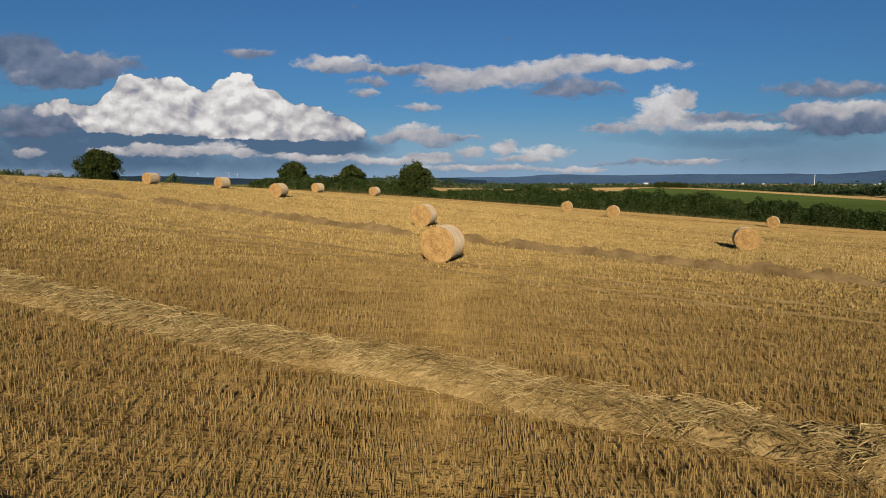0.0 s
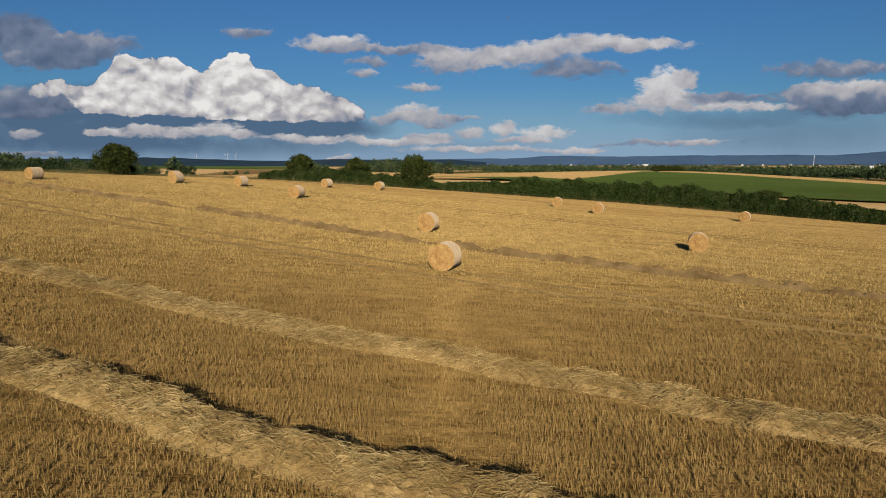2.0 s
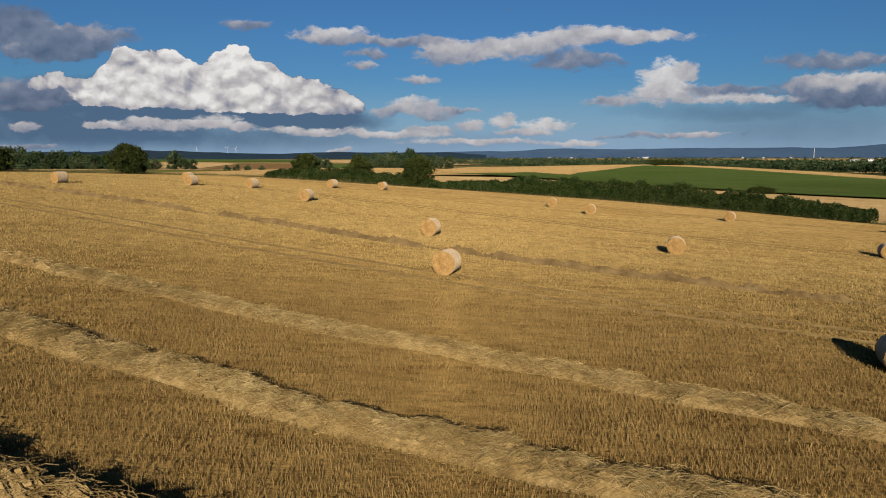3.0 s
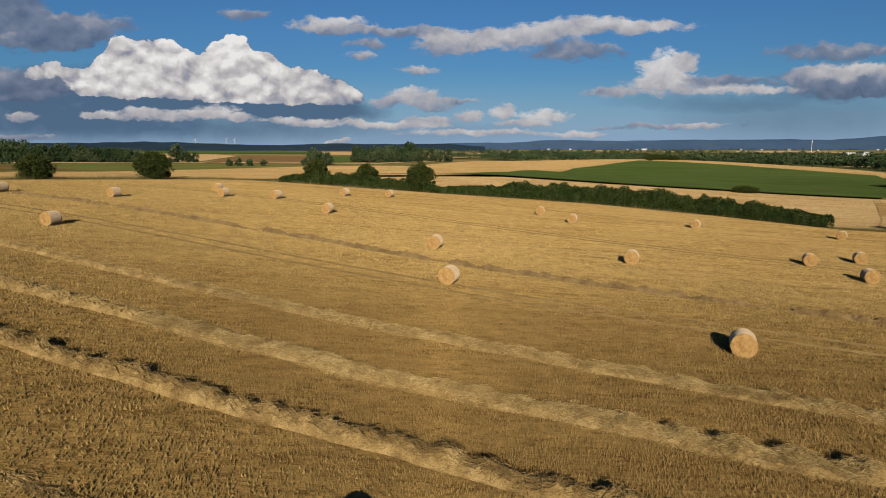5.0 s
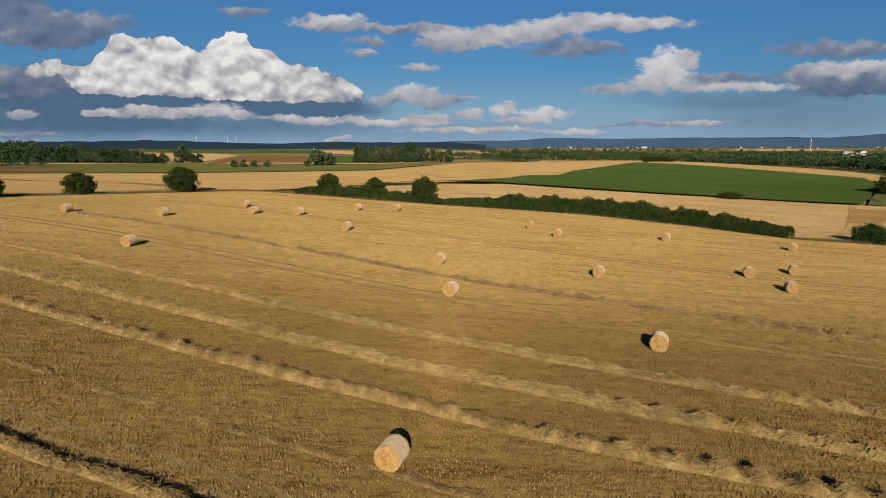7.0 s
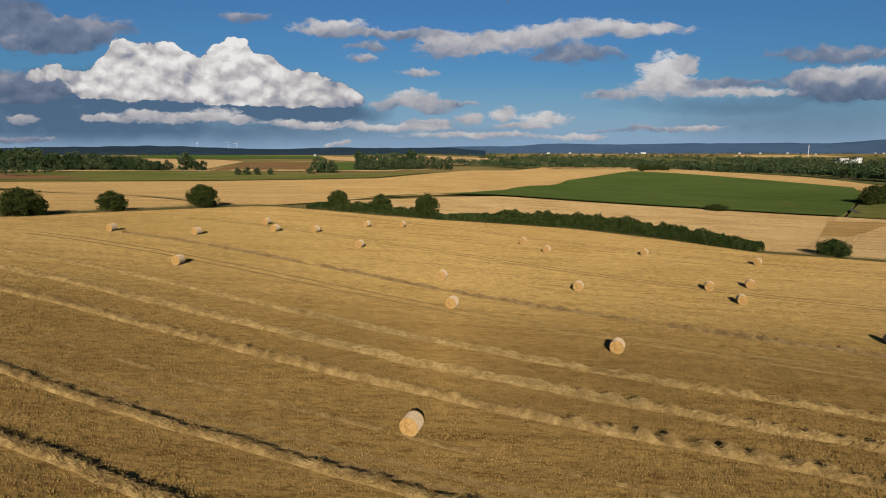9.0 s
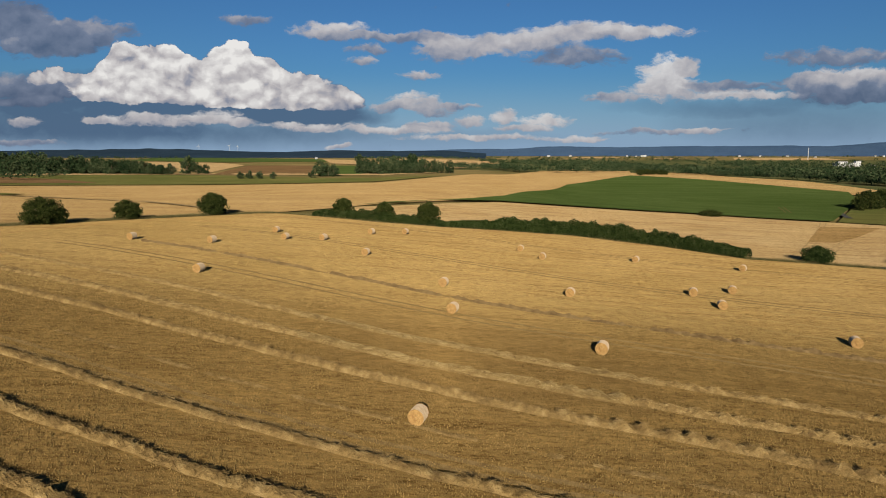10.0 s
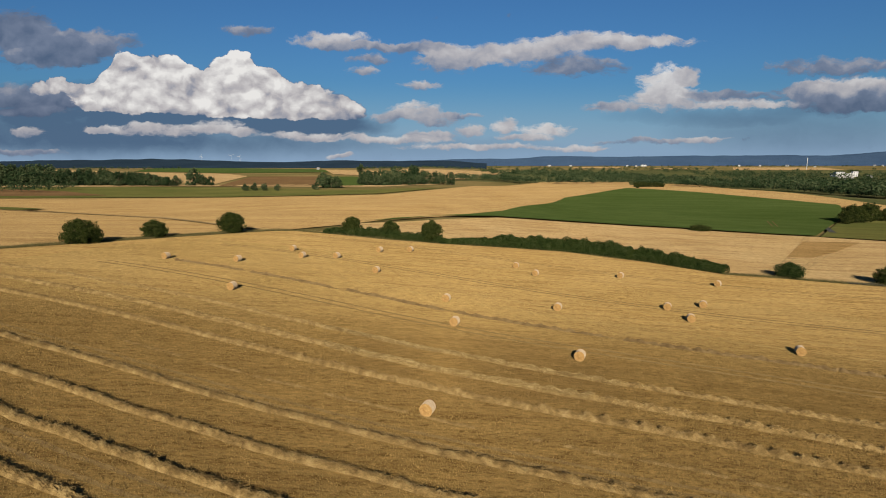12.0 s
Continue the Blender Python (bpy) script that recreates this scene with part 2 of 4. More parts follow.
def stubble_ground(name, light, dark, row_turn, line_gap=3.0, raked=None):
    """Cut straw field: pale gold with rows, wheel marks and patches."""
    m, n, l, b = material(name, 0.95)
    p = world_pos(n)
    big = noise_tex(n, l, p, 0.035, 4, 0.6)
    rows = noise_tex(n, l, p, 1.0, 3, 0.6, (0.004, 1.0 / line_gap, 1), -row_turn)
    fine = noise_tex(n, l, p, 1.0, 3, 0.7, (0.5, 9.0, 4.0), -row_turn)
    grain = noise_tex(n, l, p, 14.0, 2, 0.8)
    tufts = noise_tex(n, l, p, 1.0, 4, 0.75, (0.9, 2.6, 1), -row_turn)
    c = ramp(n, l, big, [(0.3, dark), (0.7, light)])
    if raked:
        # browner in the south of the field, paler further north
        c = mix(n, l, raked, c, north_part(n, l, p))
    c = mix(n, l, c, ramp(n, l, rows, [(0.36, (0.74, 0.70, 0.66)), (0.52, (1, 1, 1)), (0.7, (1.12, 1.1, 1.05))]), 0.75, "MULTIPLY")
    c = mix(n, l, c, ramp(n, l, fine, [(0.3, (0.72, 0.7, 0.66)), (0.65, (1.1, 1.1, 1.08))]), 0.6, "MULTIPLY")
    c = mix(n, l, c, ramp(n, l, grain, [(0.35, (0.62, 0.58, 0.54)), (0.65, (1.15, 1.15, 1.1))]), 0.6, "MULTIPLY")
    c = mix(n, l, c, ramp(n, l, tufts, [(0.36, (0.5, 0.46, 0.41)), (0.5, (1, 1, 1)), (0.66, (1.3, 1.28, 1.24))]), 0.9, "MULTIPLY")
    l.new(c, b.inputs["Base Color"])
    bump(n, l, b, mix(n, l, grain, fine, 0.5), 0.9, 0.12)
    return m


def meadow_ground(name, a, c2, scale=0.05, turn=0.3):
    m, n, l, b = material(name, 0.95)
    p = world_pos(n)
    big = noise_tex(n, l, p, scale, 5, 0.6)
    strip = noise_tex(n, l, p, 1.0, 3, 0.6, (0.01, 0.12, 1), turn)
    grain = noise_tex(n, l, p, 3.0, 3, 0.8)
    c = ramp(n, l, big, [(0.3, a), (0.7, c2)])
    c = mix(n, l, c, ramp(n, l, strip, [(0.35, (0.78, 0.8, 0.75)), (0.65, (1.15, 1.12, 1.1))]), 0.7, "MULTIPLY")
    c = mix(n, l, c, ramp(n, l, grain, [(0.3, (0.6, 0.62, 0.55)), (0.7, (1.25, 1.25, 1.15))]), 0.7, "MULTIPLY")
    l.new(c, b.inputs["Base Color"])
    bump(n, l, b, grain, 0.8, 0.3)
    return m


def foliage(name, a, c2, c3, patch=0.45):
    """Leaves: each leaf its own green, a little light let through."""
    m, n, l, b = material(name, 0.6)
    g = n.new("ShaderNodeNewGeometry")
    big = noise_tex(n, l, g.outputs["Position"], patch, 3, 0.6)
    f = n.new("ShaderNodeMath")
    f.operation = "MULTIPLY_ADD"
    l.new(g.outputs["Random Per Island"], f.inputs[0])
    f.inputs[1].default_value = 0.5
    l.new(big, f.inputs[2])
    f2 = n.new("ShaderNodeMath")
    f2.operation = "MULTIPLY"
    f2.inputs[1].default_value = 0.67
    l.new(f.outputs[0], f2.inputs[0])
    c = ramp(n, l, f2.outputs[0], [(0.25, a), (0.5, c2), (0.8, c3)])
    l.new(c, b.inputs["Base Color"])
    tr = n.new("ShaderNodeBsdfTranslucent")
    l.new(c, tr.inputs["Color"])
    ms = n.new("ShaderNodeMixShader")
    ms.inputs["Fac"].default_value = 0.2
    l.new(b.outputs[0], ms.inputs[1])
    l.new(tr.outputs[0], ms.inputs[2])
    l.new(ms.outputs[0], n["Material Output"].inputs["Surface"])
    return m


def straw(name, a, c2, c3, rough=0.7, pale=None, thin=0.3):
    """Loose straw: every stalk its own shade of gold, with greyed ones among them."""
    m, n, l, b = material(name, rough)
    g = n.new("ShaderNodeNewGeometry")
    big = noise_tex(n, l, g.outputs["Position"], 0.8, 4, 0.65)
    f = n.new("ShaderNodeMath")
    f.operation = "MULTIPLY_ADD"
    l.new(g.outputs["Random Per Island"], f.inputs[0])
    f.inputs[1].default_value = 0.45
    l.new(big, f.inputs[2])
    f2 = n.new("ShaderNodeMath")
    f2.operation = "MULTIPLY"
    f2.inputs[1].default_value = 0.69
    l.new(f.outputs[0], f2.inputs[0])
    c = ramp(n, l, f2.outputs[0], [(0.28, a), (0.5, c2), (0.72, c3)])
    if pale:
        c = mix(n, l, c, mix(n, l, c, pale, 1.0, "MULTIPLY"), north_part(n, l, g.outputs["Position"]))
    l.new(c, b.inputs["Base Color"])
    tr = n.new("ShaderNodeBsdfTranslucent")
    l.new(c, tr.inputs["Color"])
    ms = n.new("ShaderNodeMixShader")
    ms.inputs["Fac"].default_value = thin
    l.new(b.outputs[0], ms.inputs[1])
    l.new(tr.outputs[0], ms.inputs[2])
    l.new(ms.outputs[0], n["Material Output"].inputs["Surface"])
    return m


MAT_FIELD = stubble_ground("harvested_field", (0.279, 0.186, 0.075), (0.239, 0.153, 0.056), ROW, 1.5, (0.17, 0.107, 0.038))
MAT_PALE = stubble_ground("pale_field", (0.266, 0.179, 0.082), (0.232, 0.150, 0.063), radians(-12), 5.0)
MAT_PALE_B = stubble_ground("pale_field_below", (0.275, 0.193, 0.097), (0.239, 0.158, 0.073), radians(38), 4.0)
MAT_BEIGE = stubble_ground("beige_field", (0.263, 0.181, 0.095), (0.232, 0.155, 0.074), radians(-4), 14.0)
MAT_DRY = stubble_ground("bare_stubble", (0.199, 0.127, 0.054), (0.167, 0.105, 0.042), radians(38), 4.0)
MAT_GREEN = meadow_ground("green_crop", (0.030, 0.044, 0.012), (0.041, 0.056, 0.017), 0.012, 0.5)
MAT_MEADOW = meadow_ground("dry_meadow", (0.047, 0.054, 0.016), (0.080, 0.071, 0.024), 0.02)
MAT_GRASS = meadow_ground("rough_grass", (0.048, 0.043, 0.016), (0.096, 0.072, 0.030), 0.25)
MAT_SOIL = meadow_ground("ploughed_soil", (0.075, 0.043, 0.022), (0.100, 0.060, 0.030), 0.03)
MAT_LAND = meadow_ground("far_land", (0.054, 0.047, 0.017), (0.134, 0.094, 0.044), 0.004)
MAT_LEAF = foliage("tree_leaf", (0.006, 0.011, 0.003), (0.023, 0.030, 0.008), (0.078, 0.08, 0.023), 0.9)
MAT_HEDGE = foliage("hedge_leaf", (0.005, 0.010, 0.003), (0.020, 0.031, 0.008), (0.075, 0.088, 0.032), 0.8)
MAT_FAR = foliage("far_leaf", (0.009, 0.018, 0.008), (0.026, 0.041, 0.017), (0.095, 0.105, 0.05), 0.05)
MAT_FLOOR = meadow_ground("wood_floor", (0.027, 0.034, 0.013), (0.072, 0.066, 0.030), 0.008)
MAT_BARK, _n, _l, _b = material("bark", 0.9)
_l.new(ramp(_n, _l, noise_tex(_n, _l, world_pos(_n), 6.0, 4, 0.7, (1, 1, 0.2)), [(0.3, (0.05, 0.035, 0.022)), (0.7, (0.13, 0.095, 0.06))]), _b.inputs["Base Color"])
MAT_STRAW = straw("windrow_straw", (0.11, 0.072, 0.029), (0.26, 0.174, 0.068), (0.48, 0.36, 0.17))
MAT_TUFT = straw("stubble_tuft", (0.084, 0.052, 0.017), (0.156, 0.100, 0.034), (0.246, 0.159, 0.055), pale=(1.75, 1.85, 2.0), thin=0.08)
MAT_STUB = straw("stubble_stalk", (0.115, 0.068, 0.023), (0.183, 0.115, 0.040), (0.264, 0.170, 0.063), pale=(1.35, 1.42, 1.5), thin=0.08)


# ---- mesh helpers ----
def mesh_object(name, verts, faces, mat, smooth=False, parent=None, label=""):
    me = bpy.data.meshes.new(name)
    verts = np.asarray(verts, dtype=np.float32)
    faces = np.asarray(faces, dtype=np.int32)
    k = faces.shape[1]
    me.vertices.add(len(verts))
    me.vertices.foreach_set("co", verts.ravel())
    me.loops.add(faces.size)
    me.loops.foreach_set("vertex_index", faces.ravel())
    me.polygons.add(len(faces))
    me.polygons.foreach_set("loop_start", np.arange(0, faces.size, k, dtype=np.int32))
    me.polygons.foreach_set("use_smooth", np.full(len(faces), smooth, dtype=bool))
    me.update(calc_edges=True)
    me.materials.append(mat)
    ob = new(name, me)
    ob.parent = parent
    if label:
        tagged(ob, label)
    return ob


def part(name, bm, mat, parent=None, label="", smooth=False):
    me = bpy.data.meshes.new(name)
    for f in bm.faces:
        f.smooth = smooth
    bm.to_mesh(me)
    bm.free()
    me.materials.append(mat)
    ob = new(name, me)
    ob.parent = parent
    if label:
        tagged(ob, label)
    return ob


# ---- the lie of the land ----
TC = [0.446, -3.97, 1.344, -0.429, 0.255, -1.479, 13.073, 6.414, 2.527, -0.447, -2.091, -0.114, 1.022, 0.115]
HILLS = [(180, 560, 130), (20, 260, 80), (180, 260, 90), (-10, 25, 28), (0, 720, 200), (-5, 60, 30), (25, -5, 20), (-65, 90, 45)]


def ground_z(x, y):
    """Height of the land: a field that falls to the east, a green hill behind it, a low plain beyond."""
    x, y = np.asarray(x, dtype=float), np.asarray(y, dtype=float)
    a, b = 90 * np.tanh(x / 90), 140 * np.tanh((y - 20) / 140)
    z = TC[0] + TC[1] * a / 50 + TC[2] * b / 50 + TC[3] * a * a / 2500 + TC[4] * a * b / 2500 + TC[5] * b * b / 2500
    for k, (cx, cy, s) in enumerate(HILLS):
        z = z + TC[6 + k] * np.exp(-((x - cx) ** 2 + (y - cy) ** 2) / (2 * s * s))
    # the land beyond the first fields to the west lies lower
    t = np.clip((np.hypot(x, y + 63) - 330) / 350, 0, 1)
    west = np.clip((0.05 - x / np.maximum(y + 63, 1)) / 0.15, 0, 1) * (y > 0)
    return z - 9.0 * t * t * (3 - 2 * t) * west


def gz(x, y):
    return float(ground_z(x, y))


def row_xy(u, v):
    """From metres along and across the rows of the field to the plan."""
    return u * math.cos(ROW) - v * math.sin(ROW), u * math.sin(ROW) + v * math.cos(ROW)


def row_bow(u, v):
    """How far the rows bend from a straight line."""
    d = np.asarray(u, dtype=float) - np.interp(v, (-20, -14, -3, 8), (-9, -6, 6, 10))
    left = np.interp(v, (-20, -3, 8, 26), (0.0019, 0.0018, 0.0026, 0.0036))
    right = np.interp(v, (-14, -3, 8, 26), (0.0022, 0.0022, 0.0036, 0.0031))
    return np.where(d < 0, left * d * d / (1 + (d / 60) ** 2), right * d * d / (1 + (d / 90) ** 2))


def axis_steps(reach, first, grow):
    s, d, out = 0.0, first, [0.0]
    while s < reach:
        s += d
        d *= grow
        out.append(min(s, reach))
    return out


def make_ground():
    pos = axis_steps(4800, 12, 1.035)
    xs = np.array([-p for p in pos[:0:-1]] + pos)
    X, Y = np.meshgrid(xs, xs, indexing="ij")
    Z = ground_z(X, Y) - 0.45
    v = np.stack([X.ravel(), Y.ravel(), Z.ravel()], 1)
    k = len(xs)
    i, j = np.meshgrid(np.arange(k - 1), np.arange(k - 1), indexing="ij")
    q = (i * k + j).ravel()
    ob = mesh_object("ground", v, np.stack([q, q + k, q + k + 1, q + 1], 1), MAT_LAND, True)
    tagged(ob, "rolling farmland with dry grass and stubble reaching the horizon", "ground", kind="structure")


def draped(name, outline, mat, lift, label, category, step=20.0):
    """A field laid over the land, with its own outline."""
    bm = bmesh.new()
    bm.faces.new([bm.verts.new((x, y, 0)) for x, y in outline])
    bmesh.ops.triangulate(bm, faces=bm.faces[:])
    for ax in (0, 1):
        lo, hi = min(p[ax] for p in outline), max(p[ax] for p in outline)
        s = max(step, (hi - lo) / 60)
        for k in range(1, int((hi - lo) / s) + 1):
            co, no = [0, 0, 0], [0, 0, 0]
            co[ax], no[ax] = lo + k * s, 1
            bmesh.ops.bisect_plane(bm, geom=bm.verts[:] + bm.edges[:] + bm.faces[:], plane_co=co, plane_no=no)
    for vtx in bm.verts:
        vtx.co.z = gz(vtx.co.x, vtx.co.y) + lift
    bmesh.ops.recalc_face_normals(bm, faces=bm.faces[:])
    if sum(f.normal.z for f in bm.faces) < 0:
        bmesh.ops.reverse_faces(bm, faces=bm.faces[:])
    return tagged(part(name, bm, mat, smooth=True), label, category, kind="structure")


make_ground()
FIELD_EDGE = [(-110.6, 50.3), (-94.7, 65.0), (-86.6, 75.1), (-69.8, 99.4), (-55.0, 120.9), (-47.2, 123.6), (-37.8, 119.6), (-18.4, 110.7), (-1.5, 108.4), (16.9, 109.6), (33.0, 109.7), (53.3, 98.5), (67.8, 84.0), (78.3, 83.2), (100.8, 76.6), (120.3, 71.7), (190, 40)]
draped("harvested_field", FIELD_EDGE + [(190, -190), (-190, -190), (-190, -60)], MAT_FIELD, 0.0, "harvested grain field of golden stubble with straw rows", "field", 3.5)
draped("stubble_field", [(-111, 50), (-97, 68), (-89, 80), (-73, 106), (-60, 121), (-51, 128), (-80, 144), (-110, 175), (-158, 208), (-215, 253), (-490, 451)], MAT_PALE, 0.0, "golden stubble field behind the roadside bushes", "field")
draped("stubble_field", [(-592, 504), (-417, 514), (-210, 530), (-131, 565), (2, 621), (176, 1044), (330, 1045), (188, 540), (92, 388), (29, 220), (10, 202), (-21, 181), (-38, 150), (-50, 129), (-81, 147), (-112, 178), (-160, 213), (-220, 262), (-526, 465)], MAT_PALE, -0.1, "wide pale stubble field on a gentle rise", "field")
draped("meadow", [(-654, 513), (-423, 523), (-216, 545), (-134, 581), (-1, 661), (-64, 747), (-132, 708), (-294, 769), (-352, 781), (-556, 739), (-857, 695)], MAT_MEADOW, 0.2, "long band of dull green meadow", "field")
draped("fallow_field", [(-619, 531), (-442, 551), (-343, 564), (-430, 641), (-524, 693), (-757, 665)], MAT_SOIL, 0.45, "brownish fallow strip inside the meadow", "field")
draped("stubble_strip", [(-874, 710), (-566, 756), (-360, 798), (-179, 801), (-6, 840), (-5, 950), (-193, 874), (-399, 835), (-1064, 878)], MAT_BEIGE, 0.3, "pale cut strip below a belt of trees", "field")
draped("ploughed_field", [(-317, 802), (-422, 1294), (-272, 1291), (-182, 819)], MAT_SOIL, 0.3, "brown ploughed field", "field")
draped("green_field", [(-993, 1918), (-1320, 2781), (-993, 2770), (-505, 2402), (-282, 1809), (-602, 1652)], MAT_GREEN, 0.6, "distant green crop field", "field")
draped("stubble_field", [(-1155, 1102), (-772, 1170), (-349, 880), (-443, 1342), (-577, 1580), (-936, 1823), (-1462, 2281), (-1885, 1843)], MAT_BEIGE, 0.2, "distant beige stubble field", "field")
draped("stubble_field", [(-444, 2254), (-175, 1963), (-130, 1293), (-280, 1509)], MAT_BEIGE, 0.9, "distant beige stubble field", "field")
draped("green_patch", [(-263, 1247), (-199, 1294), (-82, 981), (-121, 849), (-177, 819)], MAT_GREEN, 0.6, "small green field among trees", "field")
draped("stubble_field", [(-208, 2342), (239, 2037), (35, 1069), (-93, 1116)], MAT_BEIGE, 0.5, "distant beige stubble field", "field")
draped("green_field", [(-31, 160), (-20, 177), (10, 205), (27, 229), (95, 426), (170, 514), (219, 478), (274, 425), (295, 398), (254, 325), (154, 192), (101, 204), (51, 202), (22, 202), (-3, 192)], MAT_GREEN, 0.6, "smooth dark green crop field on a low hill", "field", 12.0)
draped("stubble_field", [(-40, 124), (-31, 158), (-15, 170), (-1, 184), (22, 202), (51, 202), (101, 204), (156, 192), (214, 165), (127, 73), (95, 81), (83, 84), (70, 88), (55, 102), (34, 112), (-1, 114), (-29, 120)], MAT_PALE_B, 0.0, "pale stubble field with curved wheel tracks", "field")
draped("bare_patch", [(105, 126), (138, 174), (161, 175), (130, 142), (114, 127)], MAT_DRY, 0.1, "browner bare wedge in the pale stubble field", "field", 8.0)
draped("stubble_strip", [(164, 501), (211, 457), (263, 405), (285, 383), (299, 258), (368, 332), (341, 413), (345, 465), (352, 585), (396, 914), (326, 990)], MAT_PALE, 0.1, "pale stubble strip along the back of the green hill", "field")
draped("meadow", [(156, 192), (254, 325), (290, 380), (306, 265), (217, 169)], MAT_MEADOW, 0.3, "green meadow beside a clump of trees", "field")
draped("grass_patch", [(-406, 402), (-222, 254), (-213, 264), (-392, 429)], MAT_MEADOW, 0.4, "green grass patch at the end of a track", "field")
draped("wood_floor", [(310, 500), (330, 640), (250, 990), (20, 990), (60, 1360), (120, 2350), (2000, 2350), (2000, 1300), (1050, 640), (480, 480), (420, 380), (318, 400)], MAT_FLOOR, -0.3, "dark ground under woodland", "woodland floor")


draped("stubble_field", [(1120, 2330), (1560, 2330), (1960, 3150), (1520, 3200)], MAT_BEIGE, 0.3, "distant pale stubble field among woods", "field", 60)
draped("stubble_field", [(900, 2560), (1050, 2560), (1150, 2900), (1000, 2900)], MAT_BEIGE, 0.4, "distant pale stubble field among woods", "field", 60)
draped("stubble_field", [(610, 2900), (860, 2900), (1000, 3500), (760, 3500)], MAT_BEIGE, 0.4, "distant pale stubble field among woods", "field", 60)
draped("stubble_field", [(190, 1070), (300, 1070), (330, 1150), (200, 1150)], MAT_BEIGE, 0.4, "small pale field behind the rise", "field", 30)
draped("stubble_field", [(470, 690), (540, 690), (560, 735), (490, 735)], MAT_BEIGE, 0.4, "small pale clearing among trees", "field", 20)

# ---- straw bales ----
def make_bale():
    """Round bale: straw roll with spiral ends, net wrapped round the side."""
    R, L = 0.645, 1.22
    empty = new("round_bale", None)
    seg, rings = 44, 16
    for side in (-1, 1):
        bm = bmesh.new()
        grid = []
        for i in range(rings + 1):
            r = R * i / rings
            row = []
            for j in range(seg):
                a = 2 * math.pi * j / seg
                d = 0.022 * math.sin(2 * math.pi * (i / 2.6 + j / seg)) + 0.03 * noise.noise((r * 5, math.cos(a) * r * 6, math.sin(a) * r * 6 + side * 9))
                edge = 0.05 * max(0.0, (i / rings - 0.86) / 0.14) ** 2
                w = 1 + 0.02 * noise.noise((a * 2, side * 5, 1))
                row.append(bm.verts.new((r * math.cos(a) * w, side * (L / 2 + d + 0.02 - edge), r * math.sin(a) * w)))
            grid.append(row)
        for i in range(rings):
            for j in range(seg):
                k = (j + 1) % seg
                if i == 0:
                    if j % 2 == 0:
                        continue
                f = [grid[i][j], grid[i + 1][j], grid[i + 1][k], grid[i][k]]
                bm.faces.new(f if side < 0 else f[::-1])
        bmesh.ops.remove_doubles(bm, verts=bm.verts[:], dist=0.002)
        part("straw_end", bm, MAT_BALE, empty, "coiled golden straw end", True)
    bm = bmesh.new()
    rows = []
    cols = 17
    for i in range(cols):
        y = (i / (cols - 1) - 0.5) * L
        round_off = 0.035 * (abs(i / (cols - 1) - 0.5) * 2) ** 8
        row = []
        for j in range(seg):
            a = 2 * math.pi * j / seg
            r = R * (1 + 0.012 * noise.noise((a * 1.5, y * 3, 4)) + 0.008 * noise.noise((math.cos(a) * 5, y * 9, math.sin(a) * 5))) - round_off
            flat = 0.035 * max(0.0, -math.sin(a) - 0.75) / 0.25
            row.append(bm.verts.new((r * math.cos(a), y, r * math.sin(a) + flat)))
        rows.append(row)
    for i in range(cols - 1):
        for j in range(seg):
            k = (j + 1) % seg
            bm.faces.new([rows[i][j], rows[i][k], rows[i + 1][k], rows[i + 1][j]])
    bmesh.ops.recalc_face_normals(bm, faces=bm.faces[:])
    part("net_wrap", bm, MAT_NET, empty, "greyish net wrap over straw", True)
    rng = np.random.default_rng(3)
    k = 900
    a = rng.uniform(0, 2 * math.pi, k)
    r = R * np.sqrt(rng.uniform(0, 1.02, k))
    s = rng.choice([-1.0, 1.0], k)
    base = np.stack([r * np.cos(a), s * (L / 2 + 0.0), r * np.sin(a)], 1)
    tip = base + np.stack([rng.normal(0, 0.07, k), s * rng.uniform(0.03, 0.1, k), rng.normal(-0.01, 0.07, k)], 1)
    side = rng.normal(0, 0.006, (k, 3))
    v = np.stack([base - side, base + side, tip], 1).reshape(-1, 3)
    tagged(mesh_object("loose_straw", v, np.arange(3 * k).reshape(-1, 3), MAT_STRAW, parent=empty, label="loose straw ends"), kind="stuff")
    return tagged(empty, "round straw bale in pale net wrap on stubble", "straw bale", "round bales on the field")


MAT_BALE, _n, _l, _b = material("bale_straw", 0.85)
_o = _n.new("ShaderNodeTexCoord").outputs["Object"]
_g = noise_tex(_n, _l, _o, 24.0, 4, 0.7)
_w = _n.new("ShaderNodeTexWave")
_w.wave_type, _w.rings_direction = "RINGS", "Y"
_w.inputs["Scale"].default_value = 3.4
_w.inputs["Distortion"].default_value = 11.0
_w.inputs["Detail"].default_value = 3.0
_w.inputs["Detail Scale"].default_value = 2.5
_l.new(_o, _w.inputs["Vector"])
_c = ramp(_n, _l, noise_tex(_n, _l, _o, 3.2, 5, 0.65), [(0.3, (0.22, 0.124, 0.047)), (0.52, (0.335, 0.204, 0.082)), (0.72, (0.42, 0.284, 0.125))])
_c = mix(_n, _l, _c, ramp(_n, _l, _w.outputs["Fac"], [(0.1, (0.66, 0.6, 0.54)), (0.6, (1.08, 1.06, 1.04))]), 0.5, "MULTIPLY")
_c = mix(_n, _l, _c, ramp(_n, _l, _g, [(0.3, (0.55, 0.5, 0.42)), (0.65, (1.18, 1.16, 1.1))]), 0.8, "MULTIPLY")
_l.new(_c, _b.inputs["Base Color"])
bump(_n, _l, _b, mix(_n, _l, _g, _w.outputs["Fac"], 0.4), 0.9, 0.05)
MAT_NET, _n, _l, _b = material("bale_net", 0.55, 0.25)
_o = _n.new("ShaderNodeTexCoord").outputs["Object"]
